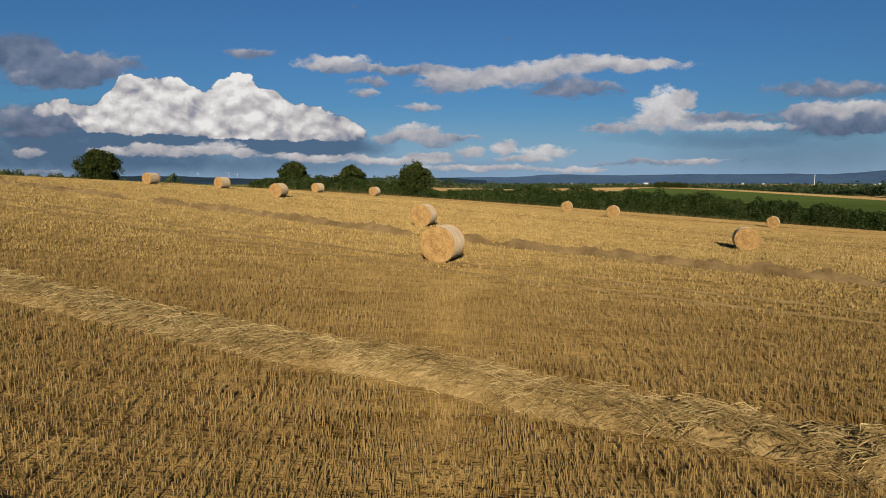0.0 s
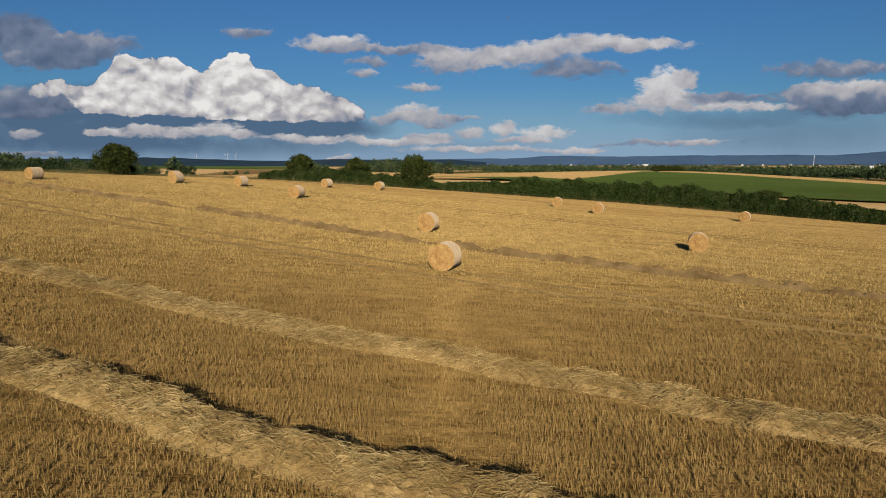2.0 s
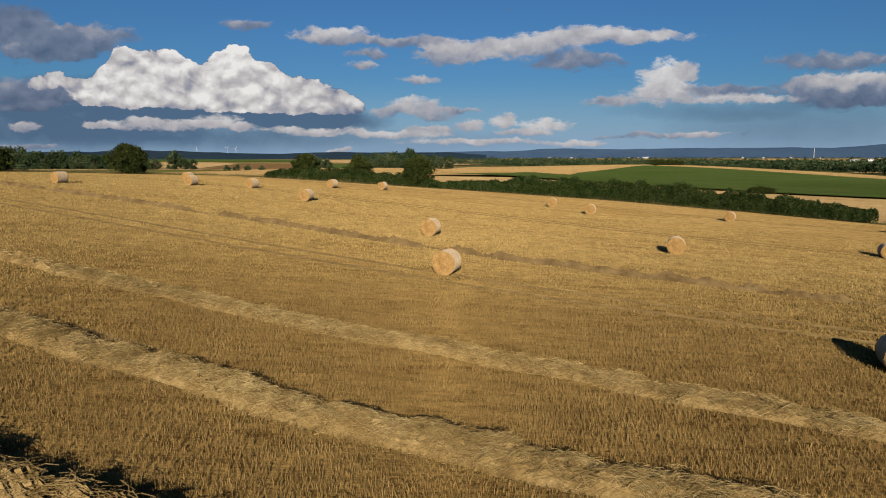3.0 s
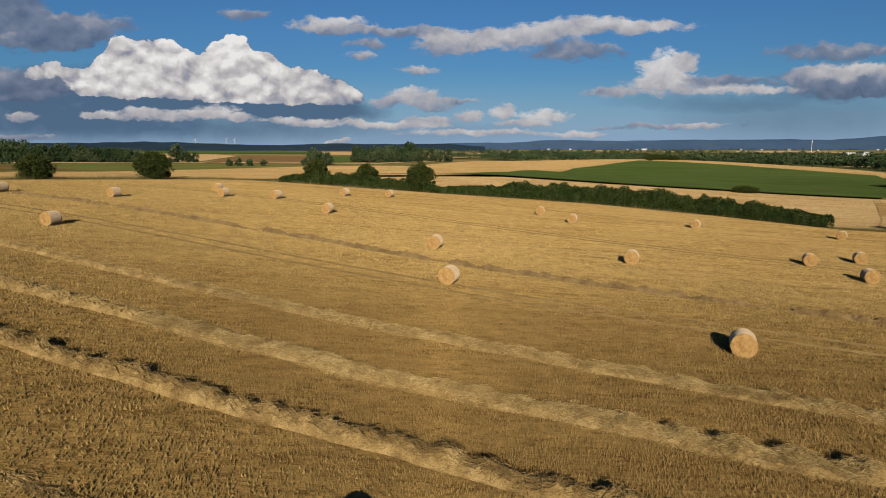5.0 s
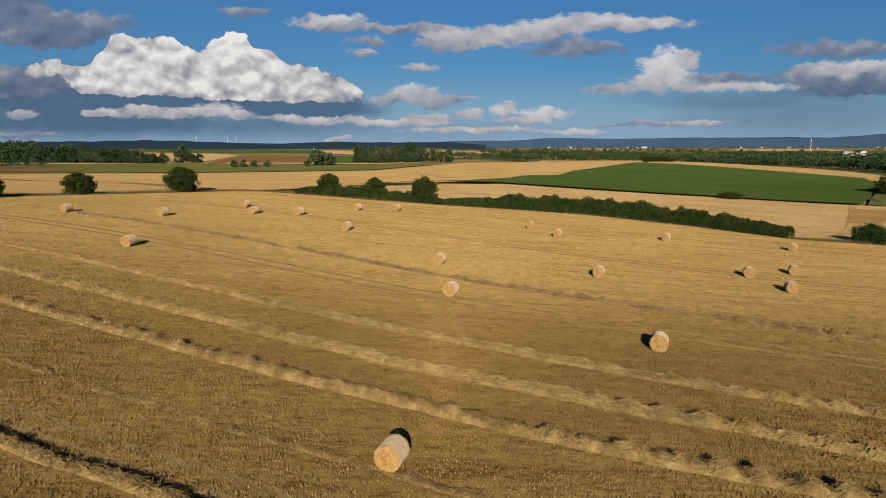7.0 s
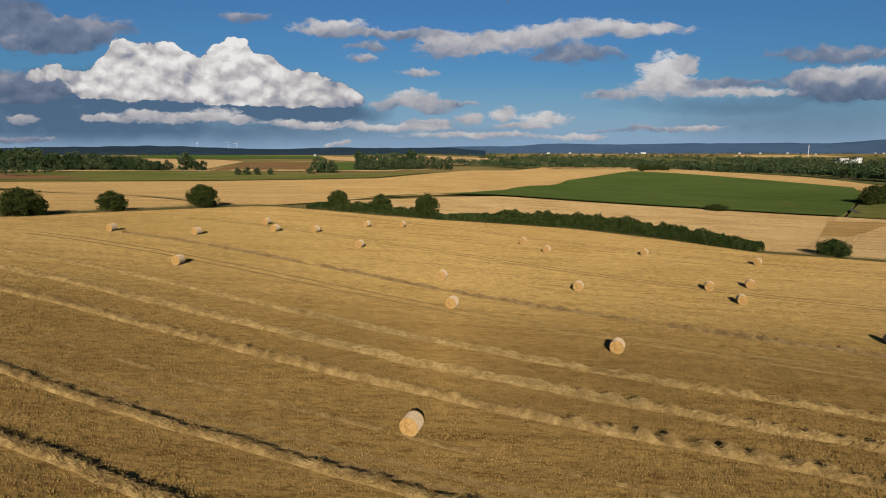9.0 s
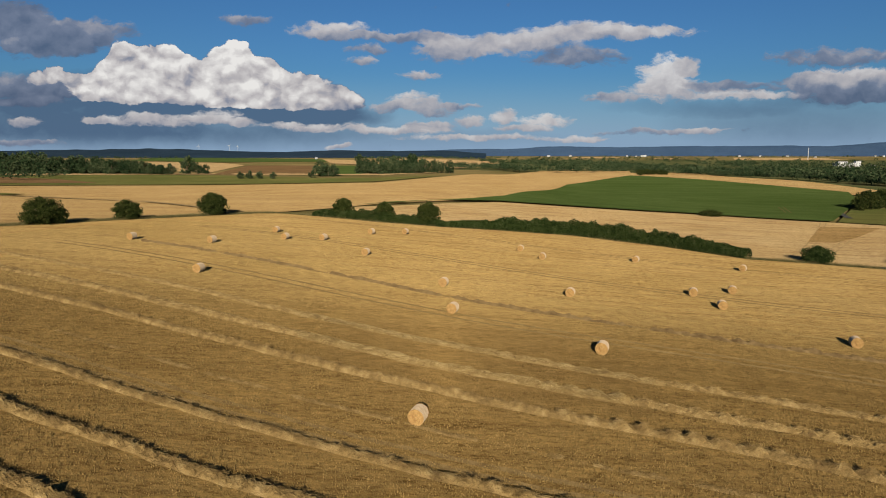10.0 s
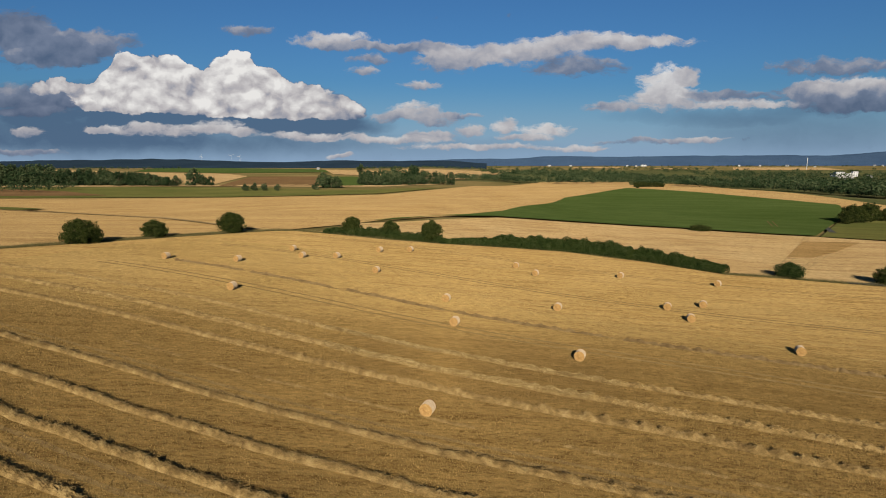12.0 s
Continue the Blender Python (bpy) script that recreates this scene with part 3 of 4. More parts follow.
_g = noise_tex(_n, _l, _o, 30.0, 3, 0.7, (1, 3, 1))
_c = ramp(_n, _l, noise_tex(_n, _l, _o, 2.5, 4, 0.6, (1, 4, 1)), [(0.3, (0.235, 0.168, 0.097)), (0.7, (0.345, 0.268, 0.178))])
_c = mix(_n, _l, _c, ramp(_n, _l, _g, [(0.3, (0.7, 0.64, 0.58)), (0.65, (1.12, 1.1, 1.08))]), 0.6, "MULTIPLY")
_l.new(_c, _b.inputs["Base Color"])
bump(_n, _l, _b, _g, 0.6, 0.02)


def make_bales():
    spots = [(-0.0, 21.6, 0), (-1.1, 35.5, 3), (15.0, 9.2, -3), (-3.1, -7.8, 2), (16.9, 34.2, -2), (36.9, 40.2, -4), (38.0, 32.8, 3), (44.6, 43.9, -6),
             (47.4, 18.6, 0), (-14.7, 55.3, 5), (-35.4, 33.6, 6), (57.2, 66.4, -20), (-42.6, 58.2, -3), (-56.5, 57.4, 4), (-36.1, 77.0, 5), (-31.8, 67.4, 0),
             (-24.8, 69.5, -5), (-16.9, 83.5, -8), (-9.7, 87.6, 0), (14.7, 73.1, 4), (17.8, 64.4, -3), (37.1, 69.1, -14)]
    first = make_bale()
    for k, (x, y, turn) in enumerate(spots):
        m = pose(x, y, gz(x, y) + 0.61, 0, 0, -19 + turn)
        if k == 0:
            first.matrix_world = m
        else:
            copy_thing(first, m)


make_bales()


# ---- straw rows ----
def fbm2(x, y, seed, octaves=3):
    """Cheap smooth noise for arrays."""
    rng = np.random.default_rng(seed)
    z = np.zeros(np.broadcast(x, y).shape)
    amp, tot = 1.0, 0.0
    f = 1.0
    for _ in range(octaves):
        for _k in range(5):
            a, ph = rng.uniform(0, 2 * math.pi, 2)
            s = f * rng.uniform(0.7, 1.4)
            z = z + amp * np.sin((x * math.cos(a) + y * math.sin(a)) * s * 2 + ph) / 5 ** 0.5
        tot += amp
        amp *= 0.6
        f *= 2.1
    return z / tot


def strands(name, u, v, z, rng, mat, parent, length=(0.25, 0.55), width=0.010, spread=0.8, rise=0.10, label="loose straw stalks"):
    """Many single stalks of straw, lying about the points given along and across the rows."""
    k = len(u)
    ang = rng.normal(0, spread, k)
    ln = rng.uniform(length[0], length[1], k)
    du, dv = np.cos(ang) * ln / 2, np.sin(ang) * ln / 2
    wu, wv = -np.sin(ang) * width / 2, np.cos(ang) * width / 2
    tilt = rng.normal(0, rise, k)
    bend = rng.uniform(0.0, 0.05, k)
    pts = []
    for s, b in ((-1, 0.0), (0, 1.0), (1, 0.0)):
        for w in (-1, 1):
            uu = u + du * s + wu * w - dv * 0.25 * b
            vv = v + dv * s + wv * w + du * 0.25 * b
            zz = z + tilt * s * ln * 0.6 + bend * b + 0.012 * w * (rng.random(k) - 0.3)
            x, y = row_xy(uu, vv)
            pts.append(np.stack([x, y, zz], 1))
    vs = np.stack(pts, 1).reshape(-1, 3)
    i = np.arange(k)[:, None] * 6
    f = np.concatenate([i + np.array([0, 2, 3, 1]), i + np.array([2, 4, 5, 3])])
    ob = mesh_object(name, vs, f, mat, parent=parent, label=label)
    return tagged(ob, kind="stuff")


def windrow(v0, u0, u1, high, wide, seed, per_m, label, mat, step=0.16, gate=-9.0, stalk=0.0045, name="straw_windrow", dense=None, swirls=0.0):
    """A raked row of cut straw: an uneven heap with stalks lying on it."""
    rng = np.random.default_rng(seed)
    us = np.arange(u0, u1, step)
    cols = 17
    ss = np.linspace(-1, 1, cols)
    U, S = np.meshgrid(us, ss, indexing="ij")
    mid = v0 + row_bow(U, v0) + 0.22 * fbm2(U * 0.22, 0 * U, seed + 1)
    half = wide / 2 * (1 + 0.18 * fbm2(U * 0.6, np.sign(S) * 3, seed + 2))
    lump = 1 + 0.28 * fbm2(U * 0.6, S * 0.6, seed + 3) + 0.3 * fbm2(U * 2.5, S * 1.3, seed + 4)
    # swirls left by the rake, stronger to the east
    swirl = np.sin(2 * math.pi * (U + 0.45 * S + 0.5 * fbm2(U * 0.2, 0 * U, seed + 8)) / 1.9) * (0.75 + 0.4 * fbm2(U * 0.5, S * 0.3, seed + 7))
    lump = lump + 0.85 * swirls * np.clip((U + 8) / 20, 0.12, 1) * swirl
    shape = np.clip(1 - np.abs(S) ** 4.0, 0, 1)
    keep = np.clip((fbm2(U * 0.35, 0 * U, seed + 5) - gate) * 2.5, 0, 1)
    H = high * shape * np.clip(lump, 0.12, 2.0) * keep + (0.05 * fbm2(U * 5, S * 4, seed + 6) + 0.2 * high * rng.normal(0, 1, U.shape)) * shape
    V = mid + half * S
    X, Y = row_xy(U, V)
    Z = ground_z(X, Y) + H - 0.03
    vs = np.stack([X.ravel(), Y.ravel(), Z.ravel()], 1)
    i, j = np.meshgrid(np.arange(len(us) - 1), np.arange(cols - 1), indexing="ij")
    q = (i * cols + j).ravel()
    ob = mesh_object(name, vs, np.stack([q, q + cols, q + cols + 1, q + 1], 1), mat, False)
    tagged(ob, label, "windrow", "straw rows on the field")
    if per_m:
        k = int(per_m * (u1 - u0))
        a = rng.integers(0, len(us), k)
        b = np.clip(rng.normal(8, 4.0, k), 0, 16).astype(int)
        ok = keep[a, b] > 0.3
        a, b = a[ok], b[ok]
        u = U[a, b] + rng.uniform(-0.1, 0.1, len(a))
        v = V[a, b] + rng.uniform(-0.09, 0.09, len(a))
        z = Z[a, b] + rng.uniform(0.01, 0.07, len(a))
        strands("loose_straw", u, v, z, rng, MAT_STRAW if stalk < 0.01 else MAT_HEAP, ob, width=stalk, length=(0.3, 0.7) if stalk < 0.02 else (0.5, 0.9), rise=0.09 if stalk < 0.02 else 0.03)
    if dense:
        a0, a1, per = dense
        k = int(per * (a1 - a0))
        a = rng.integers(int((a0 - u0) / step), int((a1 - u0) / step), k)
        b = np.clip(rng.normal(8, 4.2, k), 0, 16).astype(int)
        u = U[a, b] + rng.uniform(-0.1, 0.1, k)
        v = V[a, b] + rng.uniform(-0.09, 0.09, k)
        z = Z[a, b] + rng.uniform(-0.005, 0.05, k)
        strands("loose_straw", u, v, z, rng, MAT_STRAW, ob, width=stalk, length=(0.16, 0.5), spread=1.0, rise=0.09)
    return ob


MAT_HEAP, _n, _l, _b = material("heaped_straw", 0.85)
_p = world_pos(_n)
_a = noise_tex(_n, _l, _p, 1.1, 5, 0.65)
_f = noise_tex(_n, _l, _p, 1.0, 4, 0.7, (7, 40, 20), -ROW)
_c = ramp(_n, _l, _a, [(0.32, (0.11, 0.07, 0.029)), (0.5, (0.19, 0.126, 0.05)), (0.7, (0.285, 0.2, 0.091))])
_c = mix(_n, _l, _c, ramp(_n, _l, _f, [(0.35, (0.5, 0.46, 0.4)), (0.6, (1.15, 1.12, 1.08))]), 0.75, "MULTIPLY")
_l.new(_c, _b.inputs["Base Color"])
bump(_n, _l, _b, _f, 1.0, 0.05)
MAT_TRACE, _n, _l, _b = material("pale_straw_trace", 0.9)
_p = world_pos(_n)
_l.new(ramp(_n, _l, noise_tex(_n, _l, _p, 2.2, 5, 0.7), [(0.35, (0.18, 0.12, 0.046)), (0.65, (0.26, 0.177, 0.072))]), _b.inputs["Base Color"])
MAT_OLD, _n, _l, _b = material("weathered_straw", 0.9)
_p = world_pos(_n)
_c = ramp(_n, _l, noise_tex(_n, _l, _p, 0.9, 5, 0.65), [(0.35, (0.085, 0.053, 0.023)), (0.65, (0.17, 0.112, 0.05))])
_l.new(_c, _b.inputs["Base Color"])
bump(_n, _l, _b, noise_tex(_n, _l, _p, 9.0, 4, 0.7), 1.0, 0.05)

windrow(7.8, -105, 60, 0.25, 0.92, 11, 60, "flat raked row of pale cut straw on stubble", MAT_HEAP, dense=(-22, 16, 1000), swirls=0.8)
windrow(2.3, -85, 62, 0.30, 1.2, 23, 60, "thick raked row of golden cut straw on stubble", MAT_HEAP, dense=(-18, 14, 1300), swirls=0.8)
windrow(-2.8, -95, 64, 0.38, 0.8, 37, 130, "thick raked row of golden cut straw on stubble", MAT_HEAP, 0.2, stalk=0.016, swirls=0.8)
windrow(-14.6, -85, 62, 0.32, 0.5, 41, 70, "raked row of golden cut straw on stubble", MAT_HEAP, 0.25, stalk=0.03, swirls=0.6)
windrow(-20.4, -80, 60, 0.36, 0.7, 53, 60, "raked row of golden cut straw on stubble", MAT_HEAP, 0.25, stalk=0.03, swirls=0.5)
windrow(-26.0, -80, 55, 0.4, 0.75, 61, 60, "raked row of golden cut straw on stubble", MAT_HEAP, 0.25, stalk=0.03, swirls=0.4)
windrow(-31.6, -80, 52, 0.38, 0.75, 67, 40, "raked row of golden cut straw on stubble", MAT_HEAP, 0.25, stalk=0.03, swirls=0.4)
windrow(26.0, -70, 60, 0.27, 0.95, 71, 0, "broken row of weathered straw lying on stubble", MAT_OLD, 0.2, -0.75, swirls=0.9)
windrow(-9.0, -40, 50, 0.07, 0.5, 107, 24, "thin broken trace of straw on stubble", MAT_HEAP, 0.3, -0.35, stalk=0.02, name="straw_trace")
for _k, (_v, _a, _b2) in enumerate([(33.5, -70, 60), (39.5, -55, 70), (45.5, -60, 75), (57.5, -55, 80), (69.5, -45, 70), (81.0, -30, 60)]):
    windrow(_v, _a, _b2, 0.035, 0.6, 100 + 7 * _k, 0, "thin trace of straw remaining after baling", MAT_TRACE, 0.4, -0.5, name="straw_trace")


MAT_TRACK, _n, _l, _b = material("pressed_track", 0.95)
_p = world_pos(_n)
_l.new(ramp(_n, _l, noise_tex(_n, _l, _p, 1.5, 5, 0.7), [(0.35, (0.09, 0.057, 0.023)), (0.65, (0.16, 0.105, 0.043))]), _b.inputs["Base Color"])


def wheel_track(v0, u0, u1, seed, lines=(-0.9, 0.9)):
    """Pressed wheel lines through the stubble."""
    for d in lines:
        us = np.arange(u0, u1, 0.5)
        ss = np.linspace(-1, 1, 5)
        U, S = np.meshgrid(us, ss, indexing="ij")
        V = v0 + d + row_bow(U, v0) + 0.07 * fbm2(U * 0.3, 0 * U, seed) + 0.25 * S * (1 + 0.3 * fbm2(U * 0.8, S, seed + 1))
        X, Y = row_xy(U, V)
        Z = ground_z(X, Y) + 0.02 - 0.015 * (1 - S * S)
        vs = np.stack([X.ravel(), Y.ravel(), Z.ravel()], 1)
        i, j = np.meshgrid(np.arange(len(us) - 1), np.arange(4), indexing="ij")
        q = (i * 5 + j).ravel()
        ob = mesh_object("wheel_track", vs, np.stack([q, q + 5, q + 6, q + 1], 1), MAT_TRACK, True)
        tagged(ob, "pressed brown wheel track through the stubble", "track", kind="structure")


TRACKS = [18.3, 50.5, 82.0]
for _k, _v in enumerate(TRACKS):
    wheel_track(_v, -80, 70, 200 + _k)
wheel_track(2.3, -85, -10, 210, (1.15,))
wheel_track(-14.6, -60, 30, 211, (1.2, 2.4))
wheel_track(-28.6, -60, 30, 212)


# ---- standing stubble ----
def in_field(x, y):
    """Which points lie on the near side of the field's edge."""
    ring = [(px, py - 1.5) for px, py in FIELD_EDGE] + [(190, -190), (-190, -190), (-190, -60)]
    inside = np.zeros(x.shape, dtype=bool)
    for (x0, y0), (x1, y1) in zip(ring, ring[1:] + ring[:1]):
        if y0 == y1:
            continue
        cross = ((y0 > y) != (y1 > y)) & (x < (x1 - x0) * (y - y0) / (y1 - y0) + x0)
        inside ^= cross
    return inside


def stubble(u0, u1, v0, v1, inner, outer, row_gap, gap, blades, seed, high, width):
    """Cut stalks in drilled rows, thinning out at both rims of a ring; none under straw rows and wheel lines."""
    rng = np.random.default_rng(seed)
    vr = np.arange(v0, v1, row_gap)
    ur = np.arange(u0, u1, gap)
    U, V = np.meshgrid(ur, vr, indexing="ij")
    U, V = U.ravel(), V.ravel()
    U = U + rng.uniform(-gap, gap, U.shape) * 0.6
    V = V + rng.normal(0, row_gap * 0.2, V.shape)
    r = np.sqrt((U / 1.5) ** 2 + (V - 6) ** 2) + 1.2 * fbm2(U * 0.3, V * 0.3, seed + 9)
    wide = np.sqrt((U / 1.7) ** 2 + np.where(V > -2, 1.6, 1.0) * (V + 2) ** 2)
    p = np.ones(U.shape)
    if inner:
        p = p * np.clip((r - inner[0]) / (inner[1] - inner[0]), 0, 1)
    if outer:
        p = p * np.clip((outer[1] - (wide if inner else r)) / (outer[1] - outer[0]), 0, 1)
    ok = rng.random(U.shape) < p * (0.80 + 0.25 * fbm2(U * 0.5, V * 0.5, seed + 1))
    for t in (7.8, 2.3, -2.8, -14.6, -20.4, -26.0, -31.6):
        ok &= np.abs(V - t - row_bow(U, t)) > 0.6
    for t in TRACKS:
        for d in (-0.9, 0.9):
            ok &= np.abs(V - t - d - row_bow(U, t)) > 0.25
    U, V = U[ok], V[ok]
    X0, Y0 = row_xy(U, V)
    ok = in_field(X0, Y0)
    U, V, X0, Y0 = U[ok], V[ok], X0[ok], Y0[ok]
    k = len(U)
    hmap = high * (1 - 0.4 * np.clip((V - 10) / 20, 0, 1)) * (1 + 0.16 * fbm2(U * 0.3, V * 0.3, seed + 2) + 0.22 * fbm2(U * 4.0, V * 5.0, seed + 3, 2))
    Z0 = ground_z(X0, Y0)
    vs, fs = [], []
    for b in range(blades):
        a = rng.uniform(-math.pi / 2, math.pi / 2, k)
        bx, by = rng.normal(0, gap * 0.30, k), rng.normal(0, row_gap * 0.18, k)
        h = hmap * rng.uniform(0.6, 1.15, k)
        lx, ly = rng.normal(0, 0.11, k) * h, rng.normal(0, 0.11, k) * h
        w = width * rng.uniform(0.6, 1.3, k)
        cx, sx = np.cos(a) * w / 2, np.sin(a) * w / 2
        x, y = X0 + bx, Y0 + by
        quad = np.stack([np.stack([x - cx, y - sx, Z0 - 0.01], 1), np.stack([x + cx, y + sx, Z0 - 0.01], 1),
                         np.stack([x + cx * 0.8 + lx, y + sx * 0.8 + ly, Z0 + h], 1), np.stack([x - cx * 0.8 + lx, y - sx * 0.8 + ly, Z0 + h * 0.93], 1)], 1)
        vs.append(quad.reshape(-1, 3))
        fs.append(np.arange(4 * k).reshape(-1, 4) + 4 * k * b)
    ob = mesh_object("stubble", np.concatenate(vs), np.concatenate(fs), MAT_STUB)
    return tagged(ob, "standing golden stubble stalks in drilled rows", "stubble", kind="stuff")


stubble(-22, 22, -9, 21, None, (9, 14), 0.14, 0.08, 5, 5, 0.12, 0.0105)


def tufts(u0, u1, v0, v1, per, high, width, seed, inner=None, lower=None):
    """Tufts of cut stalks further off: slim upright wedges along the drilled rows, each leaning its own way."""
    rng = np.random.default_rng(seed)
    k = int((u1 - u0) * (v1 - v0) * per)
    U, V = rng.uniform(u0, u1, k), rng.uniform(v0, v1, k)
    V = np.round(V / 0.25) * 0.25 + rng.normal(0, 0.055, k)
    ok = rng.random(k) < 0.86 + 0.2 * fbm2(U * 0.5, V * 0.5, seed + 1)
    if inner:
        r = np.sqrt((U / 1.5) ** 2 + (V - 6) ** 2)
        ok &= rng.random(k) < np.clip((r - inner[0]) / (inner[1] - inner[0]), 0, 1)
    if lower:
        ok &= ~((U > lower[0]) & (U < lower[1]) & (V < lower[2])) & ~((U > -75) & (U < 62) & (V < 7))
    for t in (7.8, 2.3, -2.8, -14.6, -20.4, -26.0, -31.6):
        ok &= np.abs(V - t - row_bow(U, t)) > 0.5
    for t in TRACKS:
        for d in (-0.9, 0.9):
            ok &= np.abs(V - t - d - row_bow(U, t)) > 0.25
    U, V = U[ok], V[ok]
    x, y = row_xy(U, V)
    ok = in_field(x, y)
    U, V, x, y = U[ok], V[ok], x[ok], y[ok]
    k = len(U)
    h = high * rng.uniform(0.6, 1.25, k) * (1 + 0.15 * fbm2(U * 0.3, V * 0.3, seed + 2))
    a = rng.uniform(-math.pi / 2, math.pi / 2, k)
    w = width * rng.uniform(0.6, 1.3, k) / 2
    z = ground_z(x, y)
    vs = np.stack([np.stack([x - np.cos(a) * w, y - np.sin(a) * w, z - 0.01], 1), np.stack([x + np.cos(a) * w, y + np.sin(a) * w, z - 0.01], 1),
                   np.stack([x + rng.normal(0, 0.02, k), y + rng.normal(0, 0.03, k), z + h], 1)], 1).reshape(-1, 3)
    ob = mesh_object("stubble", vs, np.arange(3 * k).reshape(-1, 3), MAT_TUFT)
    return tagged(ob, "standing golden stubble stalks in drilled rows", "stubble", kind="stuff")


tufts(-48, 50, 7, 36, 80, 0.105, 0.06, 6, inner=(9, 14))
tufts(-75, 62, -36, 7, 42, 0.13, 0.095, 9, inner=(9, 14))
tufts(-95, 90, -40, 66, 26, 0.10, 0.08, 7, lower=(-48, 50, 36))


# ---- trees, bushes, hedges ----
def leaf_mesh(name, centers, size, rng, mat, parent=None, label="", out=None, loose=0.75):
    """Single leaves and small sprays, turned every way, or loosely outwards from their clump."""
    k = len(centers)
    n = rng.normal(0, 1, (k, 3))
    n[:, 2] += 0.35
    if out is not None:
        n = out + n * loose
    n /= np.linalg.norm(n, axis=1)[:, None]
    t = np.cross(n, rng.normal(0, 1, (k, 3)))
    t /= np.linalg.norm(t, axis=1)[:, None]
    b = np.cross(n, t)
    s = (size * rng.uniform(0.55, 1.3, k))[:, None]
    v = np.stack([centers - t * s, centers - b * s * 0.55, centers + t * s, centers + b * s * 0.55], 1).reshape(-1, 3)
    return mesh_object(name, v, np.arange(4 * k).reshape(-1, 4), mat, parent=parent, label=label)


def crown_points(rng, wide, high, low, blobs, count):
    """Points over a crown of many clumps, with gaps and an uneven outline, and the way each one faces."""
    out, face = [], []
    per = count // blobs
    for _ in range(blobs):
        a = rng.uniform(0, 2 * math.pi)
        t = rng.beta(1.25, 1.45)
        z = low + (high - low) * (0.06 + 0.84 * t)
        env = wide / 2 * math.sqrt(max(0.05, 1 - (2 * abs(t - 0.38)) ** 2.4 * 0.8))
        r = env * math.sqrt(rng.uniform(0.03, 1.0)) * rng.uniform(0.7, 0.93)
        br = wide * rng.uniform(0.04, 0.11) * (1.7 if blobs < 60 else 1.0)
        d = rng.normal(0, 1, (per, 3))
        d /= np.linalg.norm(d, axis=1)[:, None]
        rad = br * rng.uniform(0.7, 1.15, per)
        p = d * (rad * (1 + 0.35 * rng.random(per) ** 4))[:, None] * np.array([1, 1, 0.85]) + np.array([r * math.cos(a), r * math.sin(a), z])
        out.append(p)
        face.append(d)
    p, d = np.concatenate(out), np.concatenate(face)
    ok = p[:, 2] > low * 0.6
    return p[ok], d[ok]


def limb(bm, a, b, ra, rb, seg=7):
    a, b = Vector(a), Vector(b)
    d = (b - a).normalized()
    s = d.orthogonal().normalized()
    t = d.cross(s)
    rings = []
    for c, r in ((a, ra), (a.lerp(b, 0.5) + s * ra * 0.25, (ra + rb) / 2), (b, rb)):
        rings.append([bm.verts.new(c + (s * math.cos(2 * math.pi * k / seg) + t * math.sin(2 * math.pi * k / seg)) * r) for k in range(seg)])
    for p, q in zip(rings, rings[1:]):
        for k in range(seg):
            bm.faces.new((p[k], p[(k + 1) % seg], q[(k + 1) % seg], q[k]))
    bm.faces.new(rings[-1])


def make_tree(name, wide, high, low, seed, leaves, leaf, label, category="tree", group="", mat=None, blobs=170):
    rng = np.random.default_rng(seed)
    root = new(name, None)
    bm = bmesh.new()
    top = high * 0.72
    limb(bm, (0, 0, -0.5), (rng.normal(0, 0.2), rng.normal(0, 0.2), max(low, 0.8)), high * 0.030, high * 0.024)
    limb(bm, (0, 0, max(low, 0.8) - 0.1), (rng.normal(0, 0.4), rng.normal(0, 0.4), top), high * 0.024, high * 0.006)
    for k in range(7):
        a = 2 * math.pi * k / 7 + rng.uniform(-0.4, 0.4)
        z0 = max(low, 0.6) + (top - low) * rng.uniform(0.0, 0.5)
        r = wide * 0.36 * rng.uniform(0.7, 1.1)
        limb(bm, (0, 0, z0), (math.cos(a) * r, math.sin(a) * r, z0 + high * rng.uniform(0.12, 0.3)), high * 0.013, high * 0.004)
    part("trunk", bm, MAT_BARK, root, smooth=True)
    p, d = crown_points(rng, wide, high, low, blobs, leaves)
    leaf_mesh("crown", p, leaf, rng, mat or MAT_LEAF, root, out=d)
    return tagged(root, label, category, group)


def put(ob, x, y, turn=0, scale=1.0, sink=0.0):
    ob.matrix_world = pose(x, y, gz(x, y) - sink, 0, 0, turn) @ Matrix.Scale(scale, 4)
    return ob


put(make_tree("round_tree", 8.4, 6.2, 0.3, 1, 20000, 0.17, "round dark green tree at the field edge", group="trees along the field edge"), -62.3, 112)
put(make_tree("round_tree", 7.0, 4.9, 0.0, 2, 15000, 0.165, "small rounded green tree at the field edge", group="trees along the field edge"), -75.4, 93.5)
put(make_tree("round_tree", 9.6, 6.0, 0.0, 3, 17000, 0.175, "broad dark green bush-like tree at the field edge", group="trees along the field edge"), -84.6, 77)
put(make_tree("hedge_tree", 6.8, 6.6, 0.4, 4, 17000, 0.17, "dense dark green tree rising from the hedge", group="hedge trees"), -5.0, 110.8)
put(make_tree("hedge_tree", 6.4, 5.4, 0.3, 5, 14000, 0.17, "leafy green tree rising from the hedge", group="hedge trees"), -17.0, 115)
put(make_tree("hedge_tree", 6.8, 5.8, 0.3, 6, 14000, 0.17, "leafy green tree rising from the hedge", group="hedge trees"), -28.6, 119)
